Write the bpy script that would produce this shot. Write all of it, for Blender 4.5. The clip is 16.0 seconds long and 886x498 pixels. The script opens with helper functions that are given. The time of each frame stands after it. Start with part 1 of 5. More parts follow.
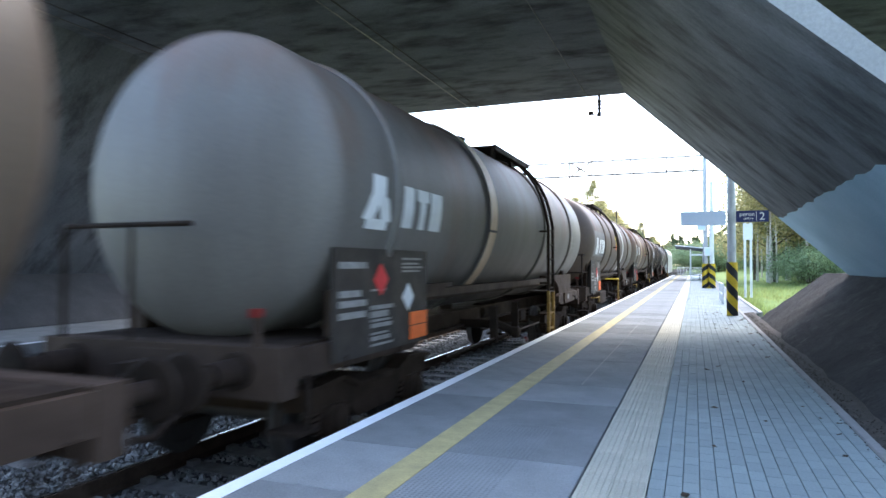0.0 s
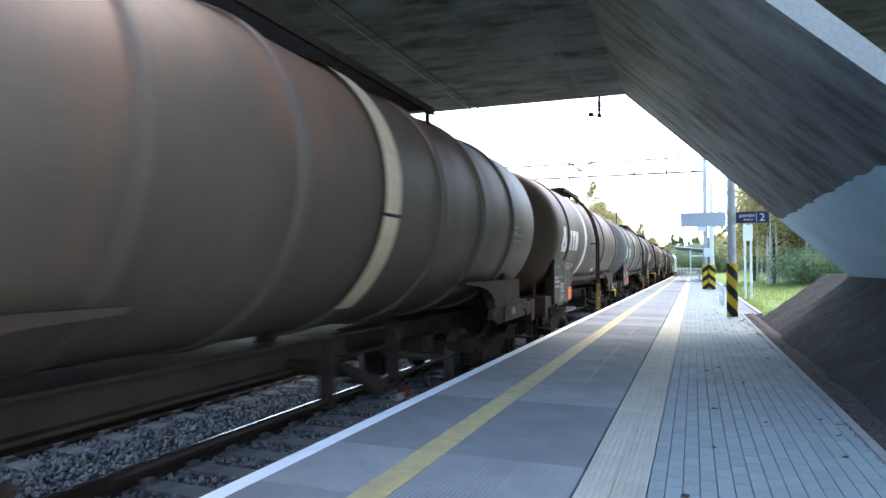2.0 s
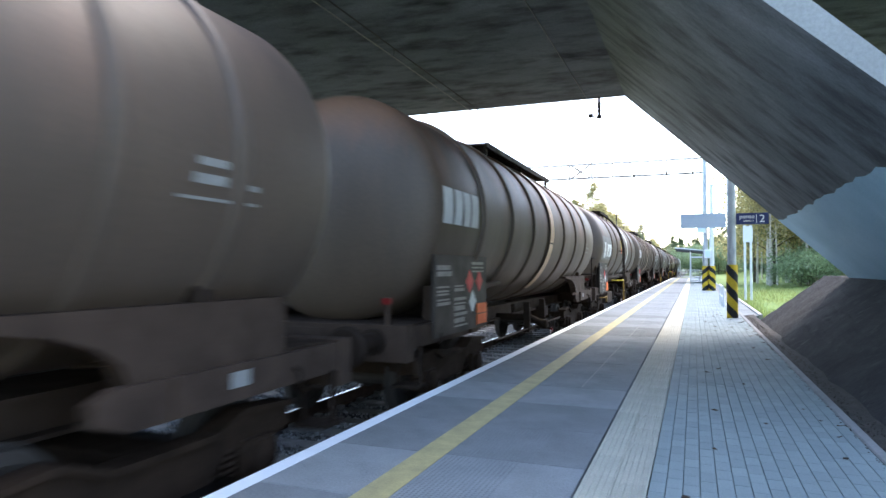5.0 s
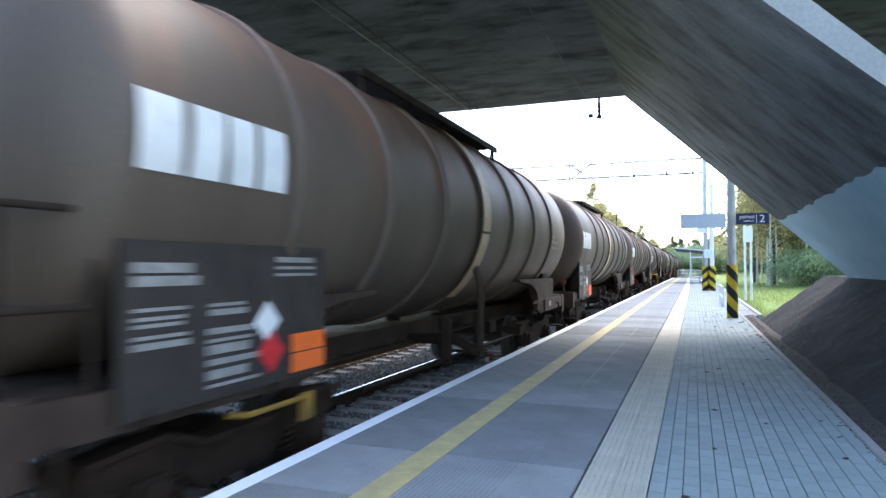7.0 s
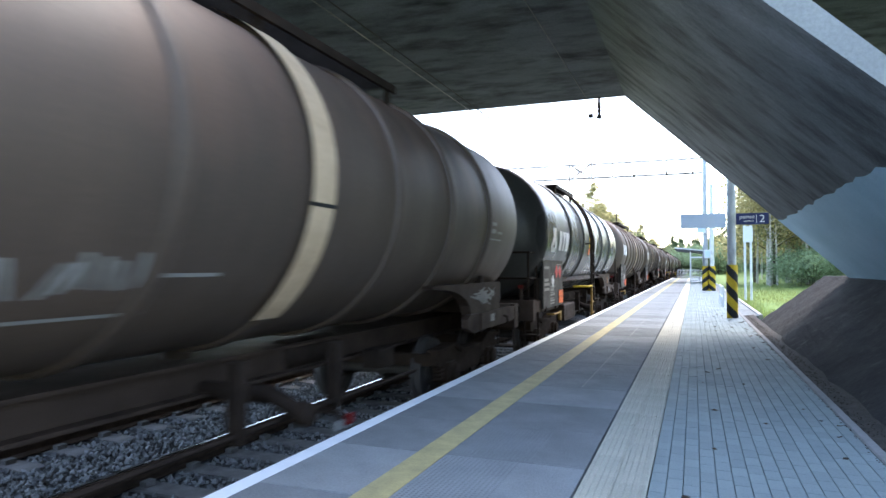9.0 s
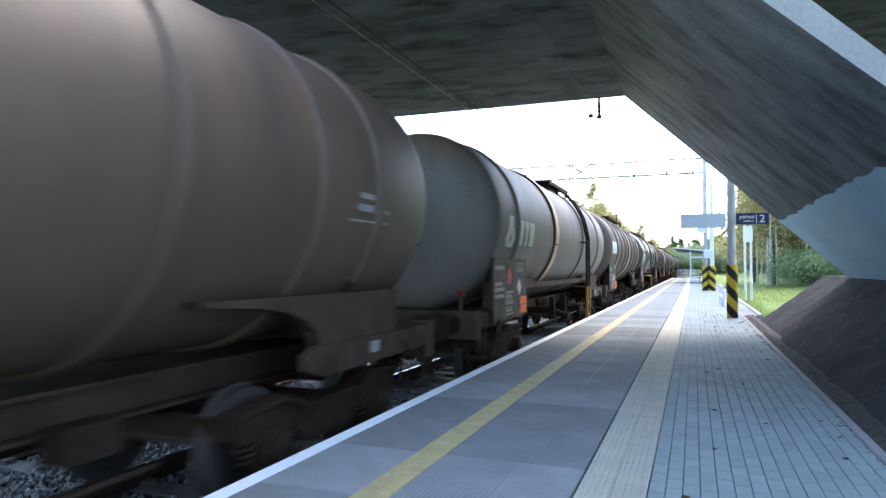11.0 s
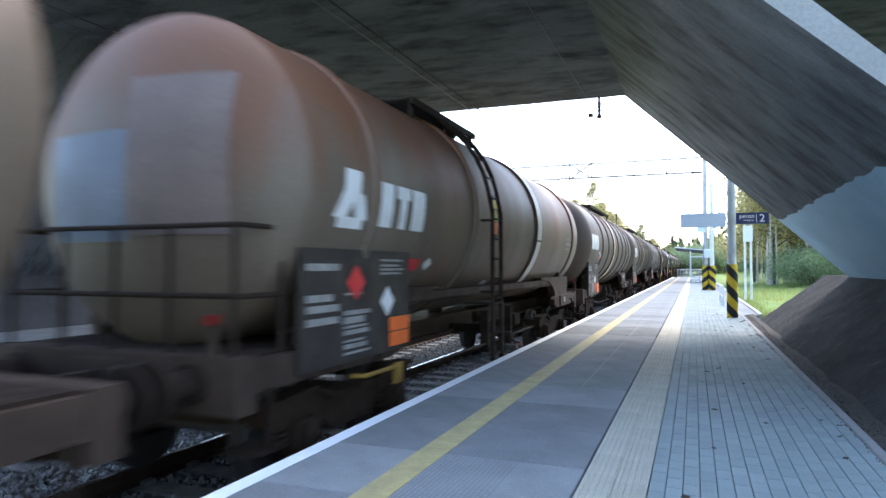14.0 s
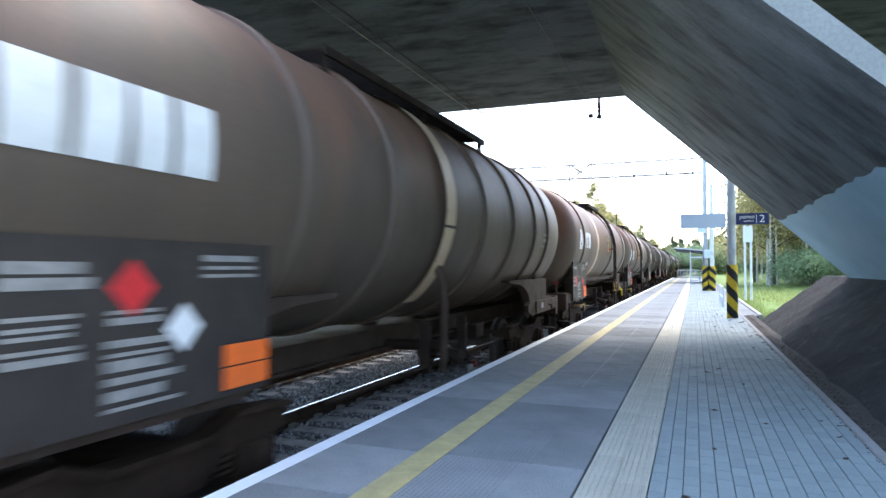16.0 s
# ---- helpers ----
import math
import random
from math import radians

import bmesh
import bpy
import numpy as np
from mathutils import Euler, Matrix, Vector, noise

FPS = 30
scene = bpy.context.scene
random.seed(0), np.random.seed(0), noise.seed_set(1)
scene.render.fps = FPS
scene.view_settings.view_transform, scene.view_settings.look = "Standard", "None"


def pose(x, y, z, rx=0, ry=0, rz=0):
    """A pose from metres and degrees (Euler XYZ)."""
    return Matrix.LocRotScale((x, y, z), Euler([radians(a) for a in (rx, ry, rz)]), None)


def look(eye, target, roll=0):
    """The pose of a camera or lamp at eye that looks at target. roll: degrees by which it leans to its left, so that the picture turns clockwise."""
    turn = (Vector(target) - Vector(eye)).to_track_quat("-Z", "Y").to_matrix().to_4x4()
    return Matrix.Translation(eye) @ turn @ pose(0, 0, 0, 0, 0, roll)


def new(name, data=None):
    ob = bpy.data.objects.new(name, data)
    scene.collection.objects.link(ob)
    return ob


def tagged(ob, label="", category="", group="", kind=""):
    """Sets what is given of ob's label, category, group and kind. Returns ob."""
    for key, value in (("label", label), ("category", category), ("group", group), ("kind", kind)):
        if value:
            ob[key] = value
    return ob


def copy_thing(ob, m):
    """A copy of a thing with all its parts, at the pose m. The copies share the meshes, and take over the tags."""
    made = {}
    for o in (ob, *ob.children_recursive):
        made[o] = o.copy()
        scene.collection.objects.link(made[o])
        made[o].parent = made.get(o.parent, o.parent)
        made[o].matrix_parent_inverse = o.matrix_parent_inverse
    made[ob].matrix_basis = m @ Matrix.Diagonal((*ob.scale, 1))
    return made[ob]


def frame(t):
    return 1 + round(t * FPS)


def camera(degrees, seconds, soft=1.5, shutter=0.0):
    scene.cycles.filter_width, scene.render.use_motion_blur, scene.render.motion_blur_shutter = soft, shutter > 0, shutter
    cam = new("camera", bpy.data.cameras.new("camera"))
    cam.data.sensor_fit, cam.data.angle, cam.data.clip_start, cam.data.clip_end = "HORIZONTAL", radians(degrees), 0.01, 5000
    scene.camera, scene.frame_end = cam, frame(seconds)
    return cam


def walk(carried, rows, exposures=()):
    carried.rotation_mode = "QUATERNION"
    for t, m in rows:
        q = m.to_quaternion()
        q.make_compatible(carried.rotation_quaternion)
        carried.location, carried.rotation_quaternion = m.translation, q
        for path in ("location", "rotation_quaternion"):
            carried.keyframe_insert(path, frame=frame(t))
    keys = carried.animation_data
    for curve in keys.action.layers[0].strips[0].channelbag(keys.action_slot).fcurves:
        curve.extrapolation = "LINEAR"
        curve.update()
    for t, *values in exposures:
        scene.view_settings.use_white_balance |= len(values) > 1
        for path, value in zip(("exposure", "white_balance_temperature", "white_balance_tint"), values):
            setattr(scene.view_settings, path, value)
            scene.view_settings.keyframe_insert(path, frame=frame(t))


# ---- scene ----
# World: y runs along the track away from the viewer, x to the right, z = 0 is the top of platform 2.
# ---------------------------------------------------------------- camera
EYE = (0.0, 0.0, 1.27)
TAN_YAW = 0.3861          # the camera looks to the left of the track's direction
cam = camera(68.57, 16.0, soft=1.5, shutter=0.3)


def aim(drop):
    """The pose of the tripod head; drop is its small tilt upwards, in 1/1150 of a radian."""
    return look(EYE, (EYE[0] - TAN_YAW, EYE[1] + 1.0, EYE[2] + drop / 1150.0 * math.hypot(1.0, TAN_YAW)))


TILT = [(0.0, 28.8), (0.5, 28.8), (1.0, 29.8), (1.5, 30.4), (2.0, 30.6), (2.5, 31.8), (3.0, 31.9), (3.5, 32.0), (4.0, 32.6),
        (6.5, 33.1), (9.0, 33.2), (11.5, 33.1), (12.0, 32.9), (12.5, 32.0), (13.0, 31.7), (13.5, 31.7), (14.0, 32.2),
        (15.0, 32.4), (15.5, 32.8), (16.0, 33.2)]
walk(cam, [(t, aim(d)) for t, d in TILT], exposures=[(0.0, 2.58), (16.0, 2.58)])

# ---------------------------------------------------------------- light
SUN_ELEVATION, SUN_AZIMUTH = radians(53), radians(12)     # azimuth from +y towards +x
world = bpy.data.worlds.new("world")
scene.world = world
world.use_nodes = True
wn = world.node_tree.nodes
sky = wn.new("ShaderNodeTexSky")
sky.sky_type = "NISHITA"
sky.sun_disc = False
sky.sun_elevation, sky.sun_rotation = SUN_ELEVATION, SUN_AZIMUTH
sky.air_density, sky.dust_density, sky.ozone_density = 1.0, 1.5, 1.0
wn["Background"].inputs[1].default_value = 0.15
world.node_tree.links.new(sky.outputs[0], wn["Background"].inputs[0])
sun = new("sun", bpy.data.lights.new("sun", "SUN"))
sun.data.energy, sun.data.angle, sun.data.color = 0.36, radians(30), (1.0, 0.97, 0.93)
sun_way = Vector((math.sin(SUN_AZIMUTH) * math.cos(SUN_ELEVATION), math.cos(SUN_AZIMUTH) * math.cos(SUN_ELEVATION), math.sin(SUN_ELEVATION)))
sun.matrix_world = look(sun_way * 60, (0, 0, 0))


# ---------------------------------------------------------------- materials
def mat(name, base, rough=0.8, metal=0.0, second=None, scale=3.0, amount=0.5, bump=0.15, fine=40.0, streak=None, third=None,
        third_scale=0.7, third_range=(0.55, 0.75), spec=0.3, jitter=0.0, island=0.0, high=0.0):
    """Principled material: base mixed with second by a coarse noise, with a third stain colour, a fine grain and a bump."""
    m = bpy.data.materials.new(name)
    m.use_nodes = True
    nt = m.node_tree
    N, L = nt.nodes, nt.links
    b = N["Principled BSDF"]
    co = N.new("ShaderNodeTexCoord").outputs["Object"]
    if streak:
        mp = N.new("ShaderNodeMapping")
        mp.inputs["Scale"].default_value = streak
        L.new(co, mp.inputs[0])
        sco = mp.outputs[0]
    else:
        sco = co
    def nz(src, sc, det=5.0, ro=0.6):
        n = N.new("ShaderNodeTexNoise")
        n.inputs["Scale"].default_value, n.inputs["Detail"].default_value, n.inputs["Roughness"].default_value = sc, det, ro
        L.new(src, n.inputs["Vector"])
        return n.outputs["Fac"]
    def ramp(src, a, c):
        r = N.new("ShaderNodeMapRange")
        r.inputs["From Min"].default_value, r.inputs["From Max"].default_value = a, c
        L.new(src, r.inputs["Value"])
        return r.outputs[0]
    def mix(fac, a, c, mode="MIX"):
        x = N.new("ShaderNodeMix")
        x.data_type, x.blend_type = "RGBA", mode
        for sock, val in ((0, fac), (6, a), (7, c)):
            if isinstance(val, bpy.types.NodeSocket):
                L.new(val, x.inputs[sock])
            elif sock == 0:
                x.inputs[0].default_value = val
            else:
                x.inputs[sock].default_value = (*val, 1)
        return x.outputs[2]
    second = second or tuple(c * 0.6 for c in base)
    coarse = ramp(nz(sco, scale), 0.5 - 0.32 * amount - 0.05, 0.5 + 0.32 * amount + 0.1)
    col = mix(coarse, base, second)
    if third:
        stain = nz(sco, third_scale, 6.0)
        if high:            # rust that gathers on the upper half of a tank
            sep = N.new("ShaderNodeSeparateXYZ")
            L.new(co, sep.inputs[0])
            up = N.new("ShaderNodeMapRange")
            up.inputs["From Min"].default_value, up.inputs["From Max"].default_value = 2.2, 4.1
            up.inputs["To Min"].default_value, up.inputs["To Max"].default_value = -high, high
            L.new(sep.outputs["Z"], up.inputs["Value"])
            ad = N.new("ShaderNodeMath")
            L.new(stain, ad.inputs[0])
            L.new(up.outputs[0], ad.inputs[1])
            stain = ad.outputs[0]
        col = mix(ramp(stain, *third_range), col, third)
    grain = nz(co, fine, 3.0)
    col = mix(0.35, col, mix(ramp(grain, 0.3, 0.7), (0.35, 0.35, 0.35), (0.65, 0.65, 0.65)), "OVERLAY")
    if jitter or island:
        info = N.new("ShaderNodeObjectInfo").outputs["Random"] if jitter else N.new("ShaderNodeNewGeometry").outputs["Random Per Island"]
        k = jitter or island
        r = N.new("ShaderNodeMapRange")
        r.inputs["To Min"].default_value, r.inputs["To Max"].default_value = 1 - k, 1 + k
        L.new(info, r.inputs["Value"])
        hv = N.new("ShaderNodeHueSaturation")
        L.new(r.outputs[0], hv.inputs["Value"])
        L.new(col, hv.inputs["Color"])
        col = hv.outputs[0]
    L.new(col, b.inputs["Base Color"])
    rr = N.new("ShaderNodeMapRange")
    rr.inputs["To Min"].default_value, rr.inputs["To Max"].default_value = max(0.05, rough - 0.12), min(1, rough + 0.12)
    L.new(coarse, rr.inputs["Value"])
    L.new(rr.outputs[0], b.inputs["Roughness"])
    b.inputs["Metallic"].default_value = metal
    b.inputs["Specular IOR Level"].default_value = spec
    if bump:
        bp = N.new("ShaderNodeBump")
        bp.inputs["Strength"].default_value, bp.inputs["Distance"].default_value = bump, 0.02
        L.new(grain, bp.inputs["Height"])
        L.new(bp.outputs[0], b.inputs["Normal"])
    return m


def leafy(m):
    """Lets light pass through thin leaves."""
    nt = m.node_tree
    out = nt.nodes["Material Output"]
    b = nt.nodes["Principled BSDF"]
    tr, mx = nt.nodes.new("ShaderNodeBsdfTranslucent"), nt.nodes.new("ShaderNodeMixShader")
    nt.links.new(b.inputs["Base Color"].links[0].from_socket, tr.inputs["Color"])
    mx.inputs[0].default_value = 0.5
    nt.links.new(b.outputs[0], mx.inputs[1])
    nt.links.new(tr.outputs[0], mx.inputs[2])
    nt.links.new(mx.outputs[0], out.inputs["Surface"])
    return m


M = {}
M["slab"] = mat("slab_concrete", (0.252, 0.264, 0.264), 0.85, second=(0.172, 0.181, 0.181), scale=2.2, amount=0.8, fine=55, bump=0.7, jitter=0.2, third=(0.150, 0.157, 0.154), third_scale=0.9, third_range=(0.56, 0.8))
M["paver"] = mat("paver", (0.245, 0.292, 0.288), 0.8, second=(0.190, 0.226, 0.224), scale=1.2, fine=70, bump=0.4, jitter=0.08)
M["paver_stuff"] = mat("paver_far", (0.245, 0.292, 0.288), 0.8, second=(0.190, 0.226, 0.224), scale=1.2, fine=70, bump=0.4, island=0.08)
M["tactile"] = mat("tactile_concrete", (0.47, 0.45, 0.36), 0.8, second=(0.37, 0.355, 0.29), scale=3.0, fine=100, jitter=0.05)
M["joint"] = mat("joint_sand", (0.16, 0.165, 0.16), 0.95, fine=150)
M["white_line"] = mat("white_line_paint", (0.90, 0.91, 0.91), 0.6, second=(0.80, 0.82, 0.83), scale=4, fine=60)
M["yellow_line"] = mat("yellow_line_paint", (0.47, 0.385, 0.17), 0.7, second=(0.33, 0.285, 0.15), scale=6, fine=80)
M["kerb"] = mat("kerb_concrete", (0.30, 0.29, 0.28), 0.9, second=(0.2, 0.2, 0.19), scale=2)
M["white_kerb"] = mat("pale_kerb_concrete", (0.48, 0.48, 0.47), 0.85, second=(0.36, 0.36, 0.35), scale=2)
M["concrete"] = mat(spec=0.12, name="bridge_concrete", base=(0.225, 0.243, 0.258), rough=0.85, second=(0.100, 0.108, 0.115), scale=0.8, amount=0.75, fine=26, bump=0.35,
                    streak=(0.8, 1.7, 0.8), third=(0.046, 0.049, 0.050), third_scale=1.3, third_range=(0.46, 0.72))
# same concrete, paler: the skylight on the wall ends is put into the colour
M["concrete_end_lit"] = mat("bridge_end_concrete_lit", (0.33, 0.33, 0.33), 0.85, second=(0.26, 0.26, 0.255), scale=1.0, fine=30, bump=0.2)
M["blue_paint"] = mat("blue_cover_paint", (0.42, 0.63, 0.76), 0.7, second=(0.34, 0.53, 0.65), scale=0.8, fine=40)
# grey-brown bank, colour lowered to deepen the shade under the bridge
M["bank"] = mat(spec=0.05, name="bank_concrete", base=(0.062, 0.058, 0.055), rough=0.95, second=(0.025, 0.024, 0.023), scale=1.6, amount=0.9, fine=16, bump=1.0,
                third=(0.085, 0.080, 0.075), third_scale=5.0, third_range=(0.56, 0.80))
M["bank_grey"] = mat("bank_grey_concrete", (0.105, 0.10, 0.10), 0.9, second=(0.06, 0.057, 0.056), scale=1.5, amount=0.8, fine=30)
M["debris"] = mat("gravel_and_leaves", (0.075, 0.062, 0.050), 0.95, second=(0.028, 0.024, 0.020), scale=7, amount=0.9, fine=45, bump=0.4)
M["ballast"] = mat(spec=0.05, name="ballast_bed", base=(0.095, 0.09, 0.085), rough=0.95, second=(0.045, 0.042, 0.04), scale=16, amount=1.0, fine=60, bump=1.0)
M["stone"] = mat(spec=0.15, name="ballast_stone", base=(0.225, 0.22, 0.21), rough=0.9, second=(0.115, 0.11, 0.105), scale=6, fine=50, bump=0.3, island=0.45)
M["board_text"] = mat("board_lettering", (0.30, 0.283, 0.262), 0.6, second=(0.15, 0.142, 0.132), scale=14, bump=0)
M["sleeper"] = mat(spec=0.1, name="sleeper_concrete", base=(0.20, 0.185, 0.17), rough=0.9, second=(0.11, 0.10, 0.09), scale=4, fine=60)
M["rail"] = mat(spec=0.1, name="rail_rust", base=(0.07, 0.045, 0.03), rough=0.85, second=(0.04, 0.028, 0.02), scale=6, fine=80)
M["rail_head"] = mat("rail_head_steel", (0.55, 0.55, 0.56), 0.28, metal=1.0, second=(0.5, 0.5, 0.52), scale=3, bump=0.0)
M["grass"] = mat("grass_ground", (0.23, 0.31, 0.08), 0.95, second=(0.14, 0.205, 0.055), scale=0.4, fine=18, bump=1.0, third=(0.22, 0.19, 0.09),
                 third_scale=0.25)
M["steel"] = mat("galvanised_steel", (0.42, 0.45, 0.48), 0.5, metal=0.6, second=(0.34, 0.37, 0.40), scale=5, fine=60)
M["white"] = mat("white_paint", (0.78, 0.79, 0.80), 0.5, second=(0.7, 0.71, 0.72), scale=5)
M["navy"] = mat("navy_sign", (0.012, 0.022, 0.11), 0.4, second=(0.010, 0.018, 0.09), scale=5, bump=0)
M["plate_blue"] = mat("pale_sign_back", (0.62, 0.74, 0.90), 0.35, second=(0.58, 0.70, 0.86), scale=2, bump=0)
M["yellow"] = mat("yellow_paint", (0.66, 0.45, 0.02), 0.6, second=(0.46, 0.32, 0.03), scale=6)
M["black"] = mat("black_paint", (0.012, 0.012, 0.012), 0.6, second=(0.02, 0.02, 0.02), scale=6)
M["wire"] = mat("wire", (0.05, 0.045, 0.042), 0.7)
M["gantry"] = mat("gantry_steel", (0.12, 0.12, 0.12), 0.7, second=(0.08, 0.08, 0.08), scale=4)
M["wire_bright"] = mat("contact_wire", (0.26, 0.24, 0.22), 0.45, metal=1.0)
M["bark"] = mat("bark", (0.09, 0.07, 0.05), 0.95, second=(0.04, 0.03, 0.025), scale=5, fine=30, bump=0.8)
M["birch"] = mat("birch_bark", (0.80, 0.74, 0.66), 0.85, second=(0.32, 0.29, 0.26), scale=4, amount=0.5, streak=(1, 1, 4), fine=30)
M["leaf_green"] = leafy(mat("leaf_green", (0.26, 0.28, 0.13), 0.65, second=(0.16, 0.18, 0.09), scale=0.8, fine=6, bump=0, island=0.45))
M["leaf_yellow"] = leafy(mat("leaf_yellow", (0.52, 0.44, 0.20), 0.65, second=(0.32, 0.30, 0.14), scale=0.8, fine=6, bump=0, island=0.45))
M["leaf_dark"] = leafy(mat("leaf_dark", (0.09, 0.13, 0.06), 0.65, second=(0.06, 0.09, 0.045), scale=0.8, fine=6, bump=0, island=0.45))
M["leaf_bush"] = leafy(mat("leaf_bush", (0.28, 0.37, 0.20), 0.65, second=(0.15, 0.22, 0.12), scale=0.8, fine=6, bump=0, island=0.5))
M["grass_blade"] = leafy(mat("grass_blade", (0.27, 0.36, 0.10), 0.7, second=(0.34, 0.32, 0.14), scale=0.6, fine=6, bump=0, island=0.4))
M["dead_leaf"] = mat("dead_leaf", (0.075, 0.052, 0.03), 0.8, second=(0.04, 0.03, 0.02), scale=20, bump=0, jitter=0.4)
# wagon materials
TANKS = {
    "grey_brown": mat(spec=0.38, name="tank_grey_brown", base=(0.1219, 0.0856, 0.0610), rough=0.54, second=(0.0596, 0.0428, 0.0317), scale=0.9, amount=0.75, fine=30, bump=0.05,
                      streak=(1, 1, 0.18), third=(0.150, 0.080, 0.050), third_scale=0.8, third_range=(0.50, 0.64), high=0.18),
    "dark": mat(spec=0.38, name="tank_dark", base=(0.1040, 0.0722, 0.0520), rough=0.54, second=(0.0512, 0.0372, 0.0282), scale=0.9, amount=0.75, fine=30, bump=0.05, streak=(1, 1, 0.18),
                third=(0.150, 0.088, 0.060), third_scale=0.8, third_range=(0.5, 0.78), high=0.16),
    "clean": mat("tank_clean_grey", (0.062, 0.060, 0.056), 0.27, second=(0.046, 0.045, 0.043), scale=0.6, fine=20, bump=0.02, streak=(1, 1, 0.3)),
    "silver_rust": mat(spec=0.32, name="tank_silver_rust", base=(0.1515, 0.1173, 0.0878), rough=0.52, second=(0.0995, 0.0690, 0.0481), scale=0.7, amount=0.6, fine=25, bump=0.05, streak=(1, 1, 0.16),
                       third=(0.150, 0.066, 0.034), third_scale=0.9, third_range=(0.37, 0.58), high=0.22),
    "brown_grey": mat(spec=0.38, name="tank_brown_grey", base=(0.1139, 0.0808, 0.0575), rough=0.54, second=(0.0563, 0.0400, 0.0290), scale=0.8, amount=0.75, fine=25, bump=0.05, streak=(1, 1, 0.16),
                      third=(0.150, 0.084, 0.060), third_scale=1.0, third_range=(0.49, 0.65), high=0.18),
    "grey_dust": mat(spec=0.4, name="tank_grey_dust", base=(0.165, 0.152, 0.140), rough=0.52, second=(0.082, 0.070, 0.058), scale=0.9, amount=0.8, fine=30, bump=0.05, streak=(1, 1, 0.18),
                     third=(0.120, 0.072, 0.050), third_scale=0.8, third_range=(0.5, 0.7), high=0.12),
}
M["underframe"] = mat(spec=0.08, name="underframe_grime", base=(0.034, 0.023, 0.017), rough=0.75, second=(0.016, 0.011, 0.0085), scale=4, fine=50)
M["sill"] = mat(spec=0.12, name="sill_brown", base=(0.062, 0.041, 0.030), rough=0.7, second=(0.030, 0.020, 0.015), scale=2.5, fine=50)
M["bogie"] = mat(spec=0.08, name="bogie_rust", base=(0.0420, 0.0263, 0.0173), rough=0.8, second=(0.0195, 0.0128, 0.0090), scale=5, fine=60)
M["wheel"] = mat("wheel_steel", (0.05, 0.042, 0.036), 0.7, metal=0.2, second=(0.06, 0.05, 0.045), scale=5)
M["tread"] = mat("wheel_tread", (0.55, 0.55, 0.56), 0.3, metal=1.0, bump=0)
M["board"] = mat(spec=0.25, name="board_dark_grey", base=(0.0408, 0.0326, 0.0272), rough=0.6, second=(0.0272, 0.0218, 0.0184), scale=3, fine=40, bump=0.05)
M["mark_white"] = mat("mark_white", (0.72, 0.72, 0.70), 0.6, second=(0.55, 0.54, 0.52), scale=5, bump=0)
M["mark_grey"] = mat("mark_grey", (0.27, 0.265, 0.25), 0.6, second=(0.18, 0.175, 0.165), scale=8, bump=0)
M["spill_cream"] = mat("spill_strip_cream", (0.62, 0.46, 0.30), 0.5, second=(0.42, 0.29, 0.18), scale=2.0, fine=25, bump=0.03)
M["spill_white"] = mat("spill_strip_white", (0.74, 0.73, 0.70), 0.45, second=(0.55, 0.52, 0.47), scale=2.0, fine=25, bump=0.03)
M["red_mark"] = mat("red_mark", (0.60, 0.025, 0.03), 0.5, second=(0.45, 0.03, 0.03), scale=6, bump=0)
M["orange_mark"] = mat("orange_mark", (0.85, 0.15, 0.02), 0.5, second=(0.7, 0.13, 0.03), scale=6, bump=0)
M["yellow_dirty"] = mat("yellow_dirty", (0.31, 0.175, 0.024), 0.7, second=(0.15, 0.09, 0.025), scale=7)
M["head_pink"] = mat("faded_pink_paint", (0.205, 0.148, 0.128), 0.6, second=(0.140, 0.105, 0.092), scale=1.5, fine=25, bump=0.03)
M["head_blue"] = mat("faded_blue_paint", (0.160, 0.185, 0.235), 0.6, second=(0.125, 0.135, 0.155), scale=1.5, fine=25, bump=0.03)
M["field_grey"] = mat("field_grey_paint", (0.165, 0.155, 0.145), 0.6, second=(0.125, 0.118, 0.11), scale=1.5, bump=0)
M["rust_patch"] = mat("rust_patch_paint", (0.22, 0.10, 0.045), 0.7, second=(0.14, 0.07, 0.04), scale=6, bump=0)
M["red_lamp"] = mat("red_lens", (0.20, 0.015, 0.015), 0.3, bump=0)
M["loco_paint"] = mat("loco_paint", (0.55, 0.55, 0.50), 0.5, second=(0.45, 0.45, 0.42), scale=2)
M["glass"] = mat("dark_glass", (0.02, 0.025, 0.03), 0.08, bump=0)


